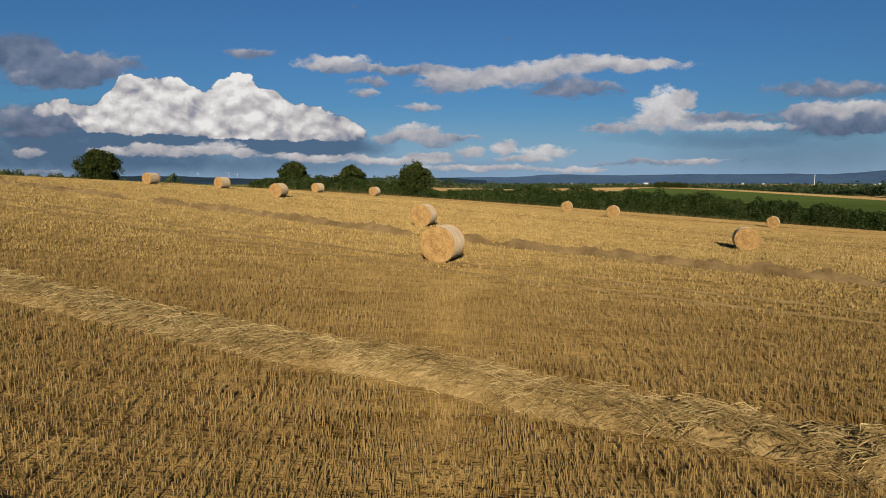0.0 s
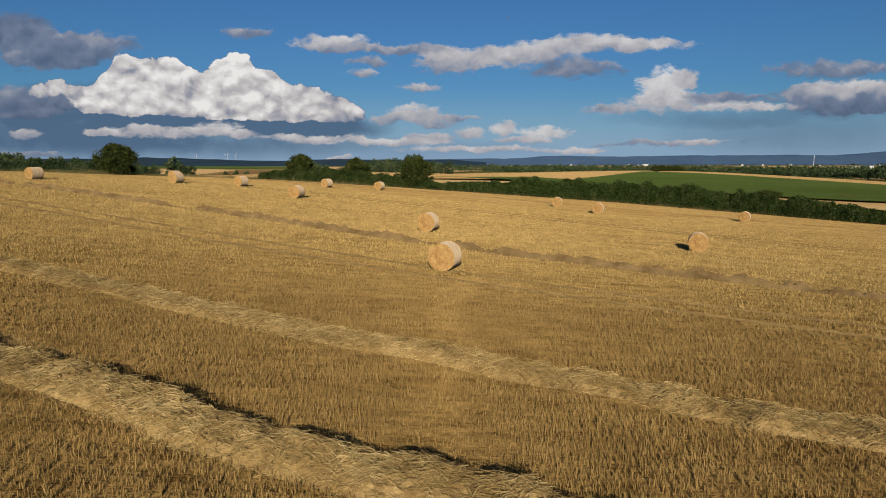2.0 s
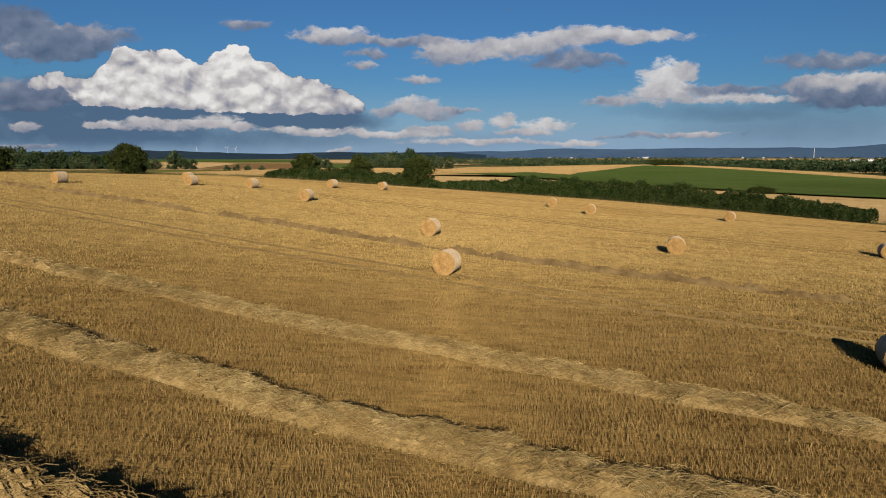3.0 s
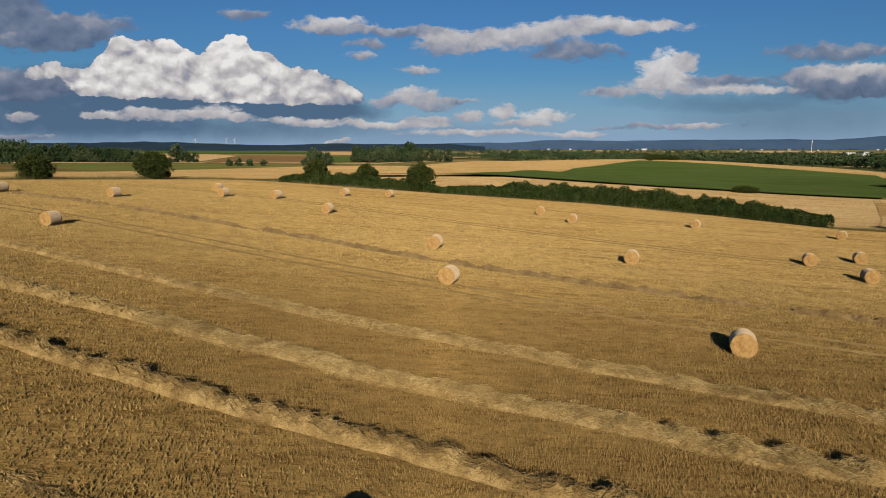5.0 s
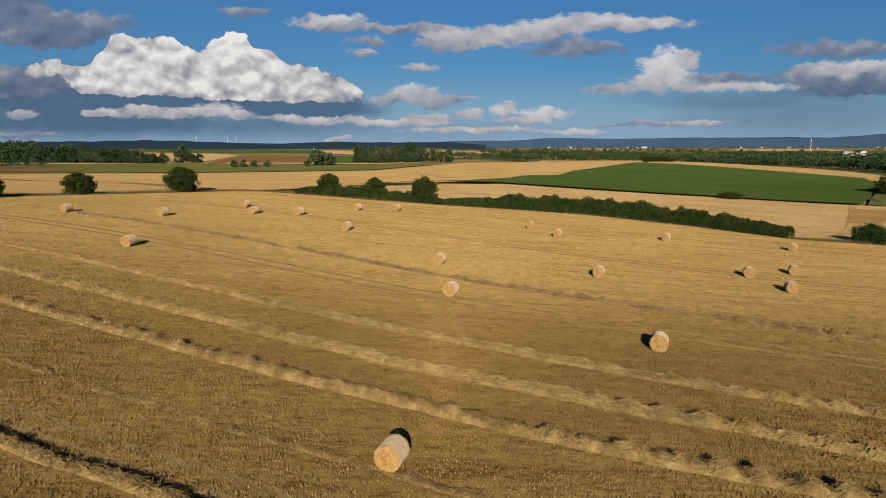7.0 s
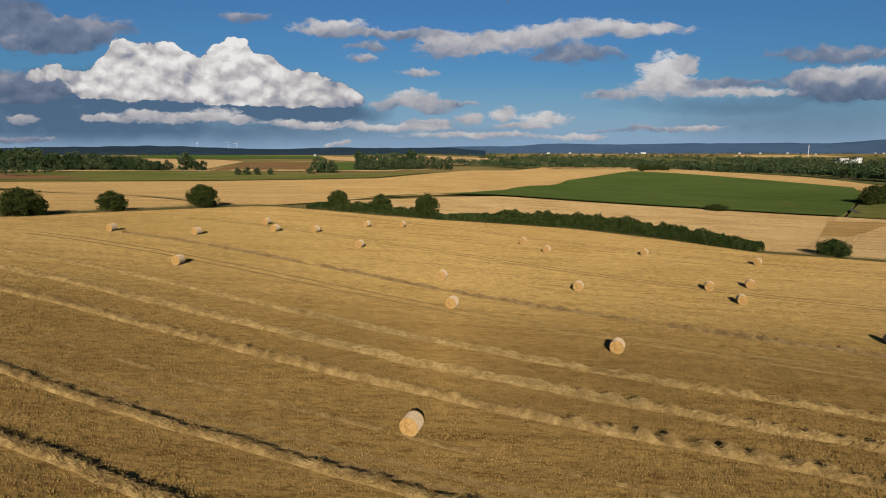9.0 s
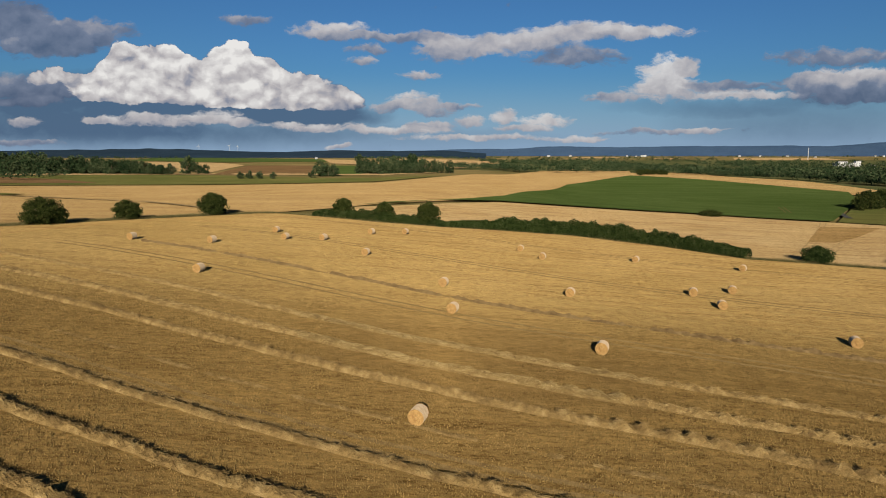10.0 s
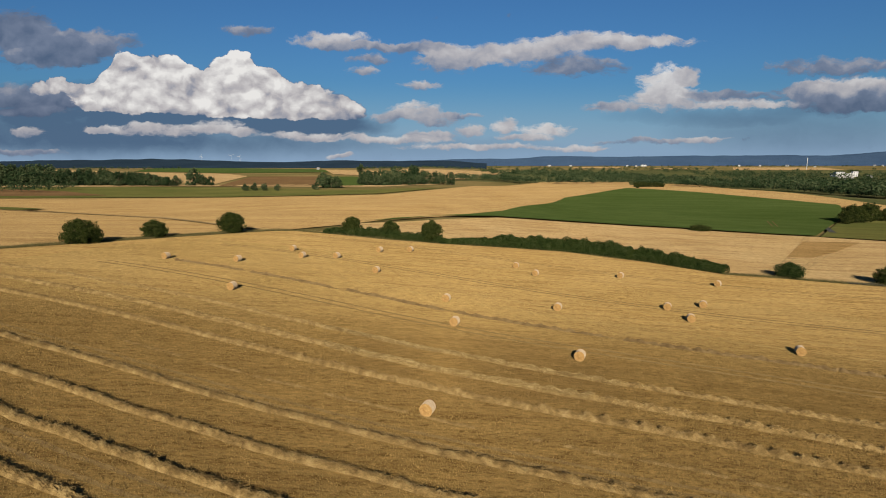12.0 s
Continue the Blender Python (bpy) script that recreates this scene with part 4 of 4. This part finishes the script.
put(make_tree("shrub", 7.6, 3.9, 0.0, 7, 14000, 0.15, "grey-green rounded shrub by the field edge", "shrub", mat=MAT_HEDGE), 83, 85)
put(make_tree("shrub", 10.0, 2.4, 0.0, 8, 9000, 0.16, "dark shrub at the foot of the green field", "shrub"), 108.5, 200)


def hedge(name, line, highs, wide, per_m, leaf, seed, label, group=""):
    """A row of bushes grown together: shoots and leaves over an opaque core added to stop light."""
    rng = np.random.default_rng(seed)
    seg = [math.dist(a, b) for a, b in zip(line, line[1:])]
    total = sum(seg)
    k = int(total * per_m)
    s = rng.uniform(0, total, k)
    cum = np.concatenate([[0], np.cumsum(seg)])
    px = np.interp(s, cum, [p[0] for p in line])
    py = np.interp(s, cum, [p[1] for p in line])
    hh = np.interp(s, cum, highs)
    i = np.clip(np.searchsorted(cum, s) - 1, 0, len(seg) - 1)
    dx = np.array([(b[0] - a[0]) for a, b in zip(line, line[1:])])[i] / np.array(seg)[i]
    dy = np.array([(b[1] - a[1]) for a, b in zip(line, line[1:])])[i] / np.array(seg)[i]
    bumpy = 1 + 0.16 * fbm2(s * 0.25, 0 * s, seed) + 0.10 * fbm2(s * 0.9, 0 * s, seed + 1)
    th = rng.uniform(0.0, math.pi, k)
    rad = rng.uniform(0.62, 1.05, k) ** 0.7 * (1 + 0.12 * fbm2(s * 1.2, th * 2, seed + 2))
    off = np.cos(th) * rad * wide / 2 * bumpy
    z = np.sin(th) ** 0.65 * rad * hh * bumpy
    x, y = px - dy * off, py + dx * off
    c = np.stack([x, y, ground_z(x, y) + z], 1)
    face = np.stack([-dy * np.cos(th), dx * np.cos(th), np.sin(th)], 1)
    # core: opaque inner sheet, added so no light passes through the hedge
    us = np.arange(0, total, 1.0)
    cx, cy, ch = np.interp(us, cum, [p[0] for p in line]), np.interp(us, cum, [p[1] for p in line]), np.interp(us, cum, highs)
    ii = np.clip(np.searchsorted(cum, us) - 1, 0, len(seg) - 1)
    ex = np.array([(b[0] - a[0]) for a, b in zip(line, line[1:])])[ii] / np.array(seg)[ii]
    ey = np.array([(b[1] - a[1]) for a, b in zip(line, line[1:])])[ii] / np.array(seg)[ii]
    rows = []
    for t in np.linspace(0, math.pi, 7):
        o = math.cos(t) * wide * 0.34 * (1 + 0.2 * fbm2(us * 0.8, 0 * us + t, seed + 3))
        zz = math.sin(t) * ch * 0.72 * (1 + 0.15 * fbm2(us * 0.7, 0 * us + t, seed + 4))
        xx, yy = cx - ey * o, cy + ex * o
        rows.append(np.stack([xx, yy, ground_z(xx, yy) + zz - 0.1], 1))
    vs = np.stack(rows, 1).reshape(-1, 3)
    a, b = np.meshgrid(np.arange(len(us) - 1), np.arange(6), indexing="ij")
    q = (a * 7 + b).ravel()
    root = tagged(new(name, None), label, "hedge", group)
    mesh_object("core", vs, np.stack([q, q + 7, q + 8, q + 1], 1), MAT_LEAF, True, root)
    tagged(leaf_mesh("leaves", c, leaf, rng, MAT_HEDGE, root, out=face, loose=1.0), kind="stuff")
    return root


hedge("long_hedge", [(-3, 110.3), (17, 111.5), (33, 111.5), (44, 106.5), (54, 100), (68, 86)], [1.2, 3.0, 3.6, 3.8, 3.7, 2.0], 4.2, 900, 0.17, 21, "long thick dark green hedge along the field")
hedge("low_hedge", [(-37, 121), (-28, 117.5), (-18, 113), (-2, 110.2)], [1.2, 2.6, 2.6, 2.0], 3.6, 650, 0.14, 22, "scrubby green hedge below the trees")


def verge(name, line, wide, per_m, seed, label):
    """A strip of dry rough grass with standing blades."""
    outline = []
    for sgn in (1, -1):
        pts = line if sgn > 0 else line[::-1]
        for k, (x, y) in enumerate(pts):
            a, b = line[max(0, line.index((x, y)) - 1)], line[min(len(line) - 1, line.index((x, y)) + 1)]
            d = math.dist(a, b)
            outline.append((x - (b[1] - a[1]) / d * wide / 2 * sgn, y + (b[0] - a[0]) / d * wide / 2 * sgn))
    ob = draped(name, outline, MAT_GRASS, 0.06, label, "verge", 6.0)
    rng = np.random.default_rng(seed)
    cum = np.concatenate([[0], np.cumsum([math.dist(a, b) for a, b in zip(line, line[1:])])])
    k = int(cum[-1] * per_m)
    s = rng.uniform(0, cum[-1], k)
    x = np.interp(s, cum, [p[0] for p in line]) + rng.normal(0, wide * 0.3, k)
    y = np.interp(s, cum, [p[1] for p in line]) + rng.normal(0, wide * 0.3, k)
    h = rng.uniform(0.25, 0.8, k) * (1 + 0.4 * fbm2(s * 0.2, 0 * s, seed))
    a = rng.uniform(0, math.pi, k)
    w = rng.uniform(0.008, 0.02, k)
    z = ground_z(x, y)
    v = np.stack([np.stack([x - np.cos(a) * w, y - np.sin(a) * w, z], 1), np.stack([x + np.cos(a) * w, y + np.sin(a) * w, z], 1),
                  np.stack([x + rng.normal(0, 0.15, k), y + rng.normal(0, 0.15, k), z + h], 1)], 1).reshape(-1, 3)
    tagged(mesh_object("tall_grass", v, np.arange(3 * k).reshape(-1, 3), MAT_TALL), "tall dry grass along the field edge", "grass", kind="stuff")
    return ob


MAT_TALL = straw("dry_grass", (0.06, 0.058, 0.02), (0.12, 0.10, 0.04), (0.24, 0.19, 0.09))
verge("verge", [(-135, 15), (-111, 51), (-95, 66), (-87, 76), (-70.5, 100), (-55.5, 122), (-49, 126)], 4.0, 220, 31, "rough dry grass strip between the fields")
verge("verge", [(-47, 125.5), (-38, 121), (-18.5, 112), (-1.5, 109.6), (17, 110.8), (33, 110.9), (53.5, 99.6), (68, 85), (78.5, 84.2), (101, 77.6), (130, 68)], 3.0, 140, 32, "rough grass strip below the hedge")


def lane(name, line, wide, mat, lift, label):
    outline = []
    for sgn in (1, -1):
        for x, y in (line if sgn > 0 else line[::-1]):
            k = line.index((x, y))
            a, b = line[max(0, k - 1)], line[min(len(line) - 1, k + 1)]
            d = math.dist(a, b)
            outline.append((x - (b[1] - a[1]) / d * wide / 2 * sgn, y + (b[0] - a[0]) / d * wide / 2 * sgn))
    return draped(name, outline, mat, lift, label, "track", 8.0)


MAT_ROAD = meadow_ground("asphalt_lane", (0.030, 0.030, 0.031), (0.045, 0.044, 0.042), 0.2)
MAT_DIRT = meadow_ground("dirt_track", (0.135, 0.092, 0.048), (0.185, 0.128, 0.068), 0.2)
lane("dirt_track", [(-452, 442), (-209, 243), (-157, 208), (-110, 175), (-80, 144), (-58, 124)], 2.4, MAT_DIRT, 0.3, "brown dirt track between pale fields")
lane("dirt_track", [(-461, 490), (-394, 492), (-324, 498), (-269, 509), (-222, 523)], 1.6, MAT_GRASS, 0.35, "dark grassy track between pale fields")
lane("lane", [(172, 209), (180, 226), (189, 245), (204, 268), (216, 285)], 2.6, MAT_ROAD, 0.4, "narrow grey asphalt lane beside the green field")
lane("lane", [(94, 80), (110, 76), (150, 62), (200, 42)], 3.0, MAT_ROAD, 0.14, "narrow grey asphalt lane along the field edge")
MAT_LINE = meadow_ground("wheel_line", (0.171, 0.119, 0.059), (0.203, 0.140, 0.070), 0.2)
for _line in ([(55, 127), (70, 139), (93, 157), (117, 184), (122, 196)], [(84, 96), (100, 118), (125, 155), (148, 190)], [(88, 93), (108, 118), (135, 152), (163, 186)]):
    for _d in (0.0, 2.2):
        lane("wheel_line", [(x + _d, y) for x, y in _line], 0.35, MAT_LINE, 0.06, "brown wheel line across a pale field")

for _d in (0.0, 2.4):
    lane("wheel_line", [(154 + _d, 226), (160 + _d, 240), (167 + _d, 256)], 0.4, MAT_SOIL, 0.7, "dark wheel line in the green crop")
put(make_tree("shrub", 8.0, 4.6, 0.0, 9, 9000, 0.16, "dark green shrub beside the lane", "shrub"), 104, 80)

# clump of trees by the lane
_t = make_tree("broad_tree", 12, 10.5, 0.5, 40, 3000, 0.5, "dark green tree in a clump by the lane", group="trees by the lane")
put(_t, 214, 262)
for _x, _y, _s in ((221, 267, 0.95), (228, 271, 1.0), (235, 278, 1.05), (241, 287, 0.95), (208, 255, 0.5), (246, 281, 0.75)):
    copy_thing(_t, pose(_x, _y, gz(_x, _y), 0, 0, _x * 37 % 360) @ Matrix.Scale(_s, 4))

# bushes on the crest behind the green field
_t = make_tree("bush", 9, 5.2, 0.0, 44, 2600, 0.3, "dark green bush on the crest of the hill", "bush", "bushes on the hill crest")
put(_t, 186, 535)
for _x, _y, _s in ((193, 538, 1.1), (200, 541, 0.9), (207, 543, 1.0), (213, 545, 0.8), (182, 520, 0.5)):
    copy_thing(_t, pose(_x, _y, gz(_x, _y), 0, 0, _x * 37 % 360) @ Matrix.Scale(_s, 4))

# lone trees and belts in the middle distance
_rng = random.Random(5)
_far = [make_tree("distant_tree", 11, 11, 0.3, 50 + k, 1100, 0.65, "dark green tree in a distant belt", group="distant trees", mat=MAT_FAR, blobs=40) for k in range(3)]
_spots = []
for _k in range(72):
    _f = _k / 71
    _spots.append((-696 + 319 * _f + _rng.uniform(-4, 4), 829 - 21 * _f + _rng.uniform(-8, 8), (1.74 - 1.00 * _f) * _rng.uniform(0.8, 1.12)))
_spots += [(-358, 818, 1.28), (-346, 821, 0.86), (-334, 821, 0.66), (-162, 771, 1.08), (-154, 778, 0.94), (-146, 775, 0.79), (-203, 689, 0.44), (-219, 686, 0.49), (-230, 685, 0.49), (-240, 681, 0.46), (-166, 731, 0.48)]
for _k in range(13):
    _spots.append((-123 + _k * 7.6 + _rng.uniform(-2, 2), 870 + _k * -1.9 + _rng.uniform(-5, 5), _rng.uniform(1.0, 1.4) if _k < 9 else 0.8))
_spots += [(-49, 880, 1.36), (-41, 875, 1.47), (-26, 864, 0.95), (-14, 856, 0.99), (-3, 848, 0.91), (9, 837, 0.89), (-233, 1690, 1.3), (-143, 1721, 1.02)]
_spots += [(-449, 473, 1.36), (-439, 469, 1.09)]
for _k, (_x, _y, _s) in enumerate(_spots):
    _m = pose(_x, _y, gz(_x, _y) - 0.3, 0, 0, _rng.uniform(0, 360)) @ Matrix.Scale(_s, 4)
    if _k < 3:
        _far[_k].matrix_world = _m
    else:
        copy_thing(_far[_k % 3], _m)


def crowns(name, x, y, high, rng, label, leaves=50):
    """Far woodland: many small crowns in one sheet of trees."""
    k = len(x)
    d = rng.normal(0, 1, (k, leaves, 3))
    d[:, :, 2] = np.abs(d[:, :, 2]) * 1.1 - 0.25
    d /= np.linalg.norm(d, axis=2)[:, :, None]
    rad = rng.uniform(0.72, 1.06, (k, leaves, 1)) * (1 + 0.22 * np.sin(d[:, :, :1] * 5 + x[:, None, None]) * np.cos(d[:, :, 2:] * 6 + y[:, None, None]))
    h = high[:, None, None]
    wide = rng.uniform(0.42, 0.62, (k, 1, 1))
    c = d * rad * h * np.concatenate([wide, wide, np.full((k, 1, 1), 0.52)], 2)
    c = c + np.stack([x, y, ground_z(x, y) + high * 0.45], 1)[:, None, :]
    size = np.broadcast_to(h[:, :, 0] * 0.125, (k, leaves)).ravel()
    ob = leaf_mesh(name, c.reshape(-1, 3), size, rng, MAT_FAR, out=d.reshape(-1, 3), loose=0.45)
    return tagged(ob, label, "woods", kind="stuff")


def wood_plain(seed, count):
    """Trees over the low plain, thinning with distance; clearings stay open."""
    rng = np.random.default_rng(seed)
    slope = rng.uniform(0.06, 0.86, count)
    near = np.interp(slope, (0.06, 0.12, 0.29, 0.38, 0.47, 0.57, 0.66, 0.86), (1180, 1010, 1010, 900, 790, 660, 580, 500))
    far = np.interp(slope, (0.06, 0.35, 0.45, 0.6, 0.86), (3300, 3200, 2250, 2150, 2300))
    d = 1 / (rng.uniform(0, 1, count) ** 0.85 * (1 / near - 1 / far) + 1 / far)
    x, y = slope * d, d - 63
    ok = fbm2(x * 0.006, y * 0.004, seed) > -0.12 - 0.6 * (d < near * 1.1)
    ok &= (np.hypot((x - 800) / 90, (y - 1175) / 90) > 1) & (np.hypot((x - 505) / 40, (y - 700) / 30) > 1) & (np.hypot((x - 240) / 70, (y - 1110) / 50) > 1)
    x, y = x[ok], y[ok]
    return x, y, rng.uniform(6, 11, len(x)) * (1 + 0.45 * rng.random(len(x)) ** 3) * (1 + 0.2 * fbm2(x * 0.01, y * 0.01, seed + 1)), rng


_x, _y, _h, _g = wood_plain(60, 3300)
crowns("far_woods", _x, _y, _h, _g, "dark green woodland spread over the plain")
_g = np.random.default_rng(61)
_x = np.concatenate([_g.uniform(-700, -440, 60), _g.uniform(-1500, -700, 90), _g.uniform(-330, 150, 130), _g.uniform(-2400, -1000, 150), _g.uniform(900, 2900, 130), _g.uniform(20, 130, 70)])
_y = np.concatenate([_g.uniform(600, 690, 60), _g.uniform(900, 1300, 90), _g.uniform(2300, 2500, 130), _g.uniform(1900, 2600, 150), _g.uniform(3300, 3600, 130), _g.uniform(1000, 1130, 70)])
crowns("far_woods", _x, _y, _g.uniform(8, 13, len(_x)), _g, "dark wooded belt between distant fields", 36)


# ---- hills on the horizon ----
def hills(name, profile, y, seed, mat, label):
    """A wooded range along the horizon, with a skyline of its own."""
    xs = np.linspace(profile[0][0], profile[-1][0], 260)
    top = np.interp(xs, [p[0] for p in profile], [p[1] for p in profile])
    top = np.convolve(np.pad(top, 4, "edge"), np.ones(9) / 9, "valid") + 1.6 * fbm2(xs * 0.02, 0 * xs, seed + 1, 2)
    rows = []
    for d, f in ((-540, 0.0), (-300, 0.4), (-120, 0.82), (0, 1.0), (150, 0.6), (300, 0.0)):
        rows.append(np.stack([xs * (1 + d / y), 0 * xs + y + d, -16 + (top + 16) * f], 1))
    vs = np.stack(rows, 1).reshape(-1, 3)
    i, j = np.meshgrid(np.arange(259), np.arange(5), indexing="ij")
    q = (i * 6 + j).ravel()
    tagged(mesh_object(name, vs, np.stack([q, q + 6, q + 7, q + 1], 1), mat, True), label, "hills", kind="structure")


# the blue of distance haze is put into both these colours
MAT_HAZE_HILL = meadow_ground("hazy_wooded_hill", (0.024, 0.042, 0.083), (0.032, 0.054, 0.100), 0.004)
MAT_HAZE_RIDGE = meadow_ground("hazy_wooded_ridge", (0.009, 0.016, 0.027), (0.013, 0.022, 0.036), 0.006)
hills("backdrop", [(-630, -7), (-367, 17), (0, 28), (289, 37), (507, 32), (726, 50), (945, 58), (1120, 50), (1470, 50), (1819, 58), (2257, 58), (2694, 63), (2869, 56), (3044, 63), (3263, 80), (3429, 93), (4006, 106), (4662, 58)], 4700, 71, MAT_HAZE_HILL, "wooded hills on the horizon, coloured blue for haze")
hills("backdrop", [(-3656, 11), (-2421, 17), (-2112, 26), (-1865, 26), (-1649, 31), (-1464, 30), (-1248, 23), (-1062, 17), (-877, 14), (-692, 20), (-568, 25), (-414, 20), (-198, 20), (49, 22), (235, 5)], 3300, 72, MAT_HAZE_RIDGE, "dark wooded ridge on the horizon, tinted for haze")


# ---- far buildings, mast and wind turbines ----
def box(bm, x0, x1, y0, y1, z0, z1):
    v = [bm.verts.new(p) for p in ((x0, y0, z0), (x1, y0, z0), (x1, y1, z0), (x0, y1, z0), (x0, y0, z1), (x1, y0, z1), (x1, y1, z1), (x0, y1, z1))]
    for f in ((0, 1, 5, 4), (1, 2, 6, 5), (2, 3, 7, 6), (3, 0, 4, 7), (4, 5, 6, 7)):
        bm.faces.new([v[k] for k in f])


def plain(name, c, rough=0.7):
    m, n, l, b = material(name, rough)
    l.new(ramp(n, l, noise_tex(n, l, world_pos(n), 0.3, 4, 0.6), [(0.3, tuple(x * 0.85 for x in c)), (0.7, c)]), b.inputs["Base Color"])
    return m


MAT_WALL = plain("white_render", (0.5, 0.49, 0.47))
MAT_ROOF = plain("grey_roof", (0.22, 0.2, 0.19))
MAT_PANE = plain("dark_window", (0.04, 0.05, 0.06), 0.2)


def block(name, x, y, wide, deep, high, label, roof="flat", storeys=3, z_extra=0.0):
    root = tagged(new(name, None), label, "building")
    z = gz(x, y) + z_extra
    root.location = (x, y, z)
    bm = bmesh.new()
    box(bm, -wide / 2, wide / 2, -deep / 2, deep / 2, -2, high)
    part("wall", bm, MAT_WALL, root)
    bm = bmesh.new()
    if roof == "flat":
        box(bm, -wide / 2 - 0.3, wide / 2 + 0.3, -deep / 2 - 0.3, deep / 2 + 0.3, high, high + 0.5)
    else:
        a = [bm.verts.new(p) for p in ((-wide / 2 - 0.4, -deep / 2 - 0.4, high), (wide / 2 + 0.4, -deep / 2 - 0.4, high), (wide / 2 + 0.4, deep / 2 + 0.4, high), (-wide / 2 - 0.4, deep / 2 + 0.4, high))]
        r = [bm.verts.new(p) for p in ((-wide / 2 - 0.4, 0, high + deep * 0.4), (wide / 2 + 0.4, 0, high + deep * 0.4))]
        for f in ((a[0], a[1], r[1], r[0]), (a[2], a[3], r[0], r[1]), (a[1], a[2], r[1]), (a[3], a[0], r[0])):
            bm.faces.new(f)
    part("roof", bm, MAT_ROOF, root)
    step = high / storeys
    n = max(2, int(wide / 5))
    for s in range(storeys):
        for k in range(n):
            cx = -wide / 2 + wide * (k + 0.5) / n
            bm = bmesh.new()
            box(bm, cx - 0.9, cx + 0.9, -deep / 2 - 0.05, -deep / 2 + 0.1, s * step + step * 0.35, s * step + step * 0.8)
            part("window", bm, MAT_PANE, root)
    return root


block("large_building", 917, 1376, 21, 11, 10.6, "large white building with flat roof above trees", "flat", 3)
block("large_building", 937, 1375, 18, 9, 7.9, "low white wing of a large building", "flat", 2)
block("large_building", 953, 1375, 12, 7, 11.9, "tall white block beside a large building", "flat", 3)
block("large_building", 936, 1427, 11, 7, 6.8, "small white block of a large building", "flat", 2)
block("house", 783, 1165, 8, 7, 3.9, "small white house among trees", "gable", 1)
block("house", 794, 1165, 8, 7, 3.9, "small white house among trees", "gable", 1)
block("house", 806, 1165, 8, 7, 3.9, "small white house among trees", "gable", 1)
block("house", 868, 1201, 8, 7, 4.1, "small white house among trees", "gable", 1)
block("hall", 1273, 3887, 34, 12, 9.0, "long white industrial hall far away", "flat", 2)
block("house", 1169, 3887, 11, 5, 5.9, "small pale house at the foot of the hills", "gable", 1)
block("house", 1178, 3730, 10, 5, 4.6, "small pale house at the foot of the hills", "gable", 1)
block("house", 1881, 3887, 13, 7, 5.9, "small pale house at the foot of the hills", "gable", 1)
block("house", 2013, 3887, 11, 5, 5.9, "small pale house at the foot of the hills", "gable", 1)
block("house", 2185, 3886, 15, 8, 5.9, "small pale house at the foot of the hills", "gable", 1)
block("house", 2060, 3381, 10, 5, 4.2, "small pale house at the foot of the hills", "gable", 1)
block("house", 2743, 3887, 13, 7, 5.9, "small pale house at the foot of the hills", "gable", 1)
block("house", 2793, 3886, 13, 7, 5.9, "small pale house at the foot of the hills", "gable", 1)
block("house", 673, 3887, 17, 7, 5.9, "small pale house at the foot of the hills", "gable", 1)
block("house", 810, 3887, 13, 7, 5.9, "small pale house at the foot of the hills", "gable", 1)
block("house", -497, 2399, 9, 7, 5.1, "small white farmhouse far away", "gable", 1)


def mast(x, y, high):
    root = tagged(new("radio_mast", None), "slim pale radio mast on the plain", "mast")
    root.location = (x, y, gz(x, y))
    bm = bmesh.new()
    limb(bm, (0, 0, 0), (0, 0, high), 1.2, 0.7, 8)
    part("tower", bm, MAT_WALL, root)
    bm = bmesh.new()
    limb(bm, (0, 0, high * 0.86), (0, 0, high * 0.93), 1.5, 1.5, 8)
    part("platform", bm, MAT_WALL, root)


mast(1500, 2500, 48)


def turbine(x, y, hub, turn):
    root = tagged(new("wind_turbine", None), "white three-bladed wind turbine on the horizon", "wind turbine", "wind turbines")
    root.location = (x, y, 0)
    bm = bmesh.new()
    limb(bm, (0, 0, -14), (0, 0, hub), 0.8, 0.5, 10)
    part("tower", bm, MAT_WALL, root)
    bm = bmesh.new()
    box(bm, -1.1, 1.1, -4, 4, hub - 1.1, hub + 1.1)
    part("nacelle", bm, MAT_WALL, root)
    for k in range(3):
        a = turn + k * 2 * math.pi / 3
        bm = bmesh.new()
        limb(bm, (0, -4.2, hub), (math.sin(a) * hub * 0.36, -4.2, hub + math.cos(a) * hub * 0.36), 0.7, 0.3, 6)
        part("blade", bm, MAT_WALL, root)


for _x, _h, _t in ((-1600, 50, 0.2), (-1400, 53, 0.9), (-1345, 49, 0.5)):
    turbine(_x, 4050, _h, _t)
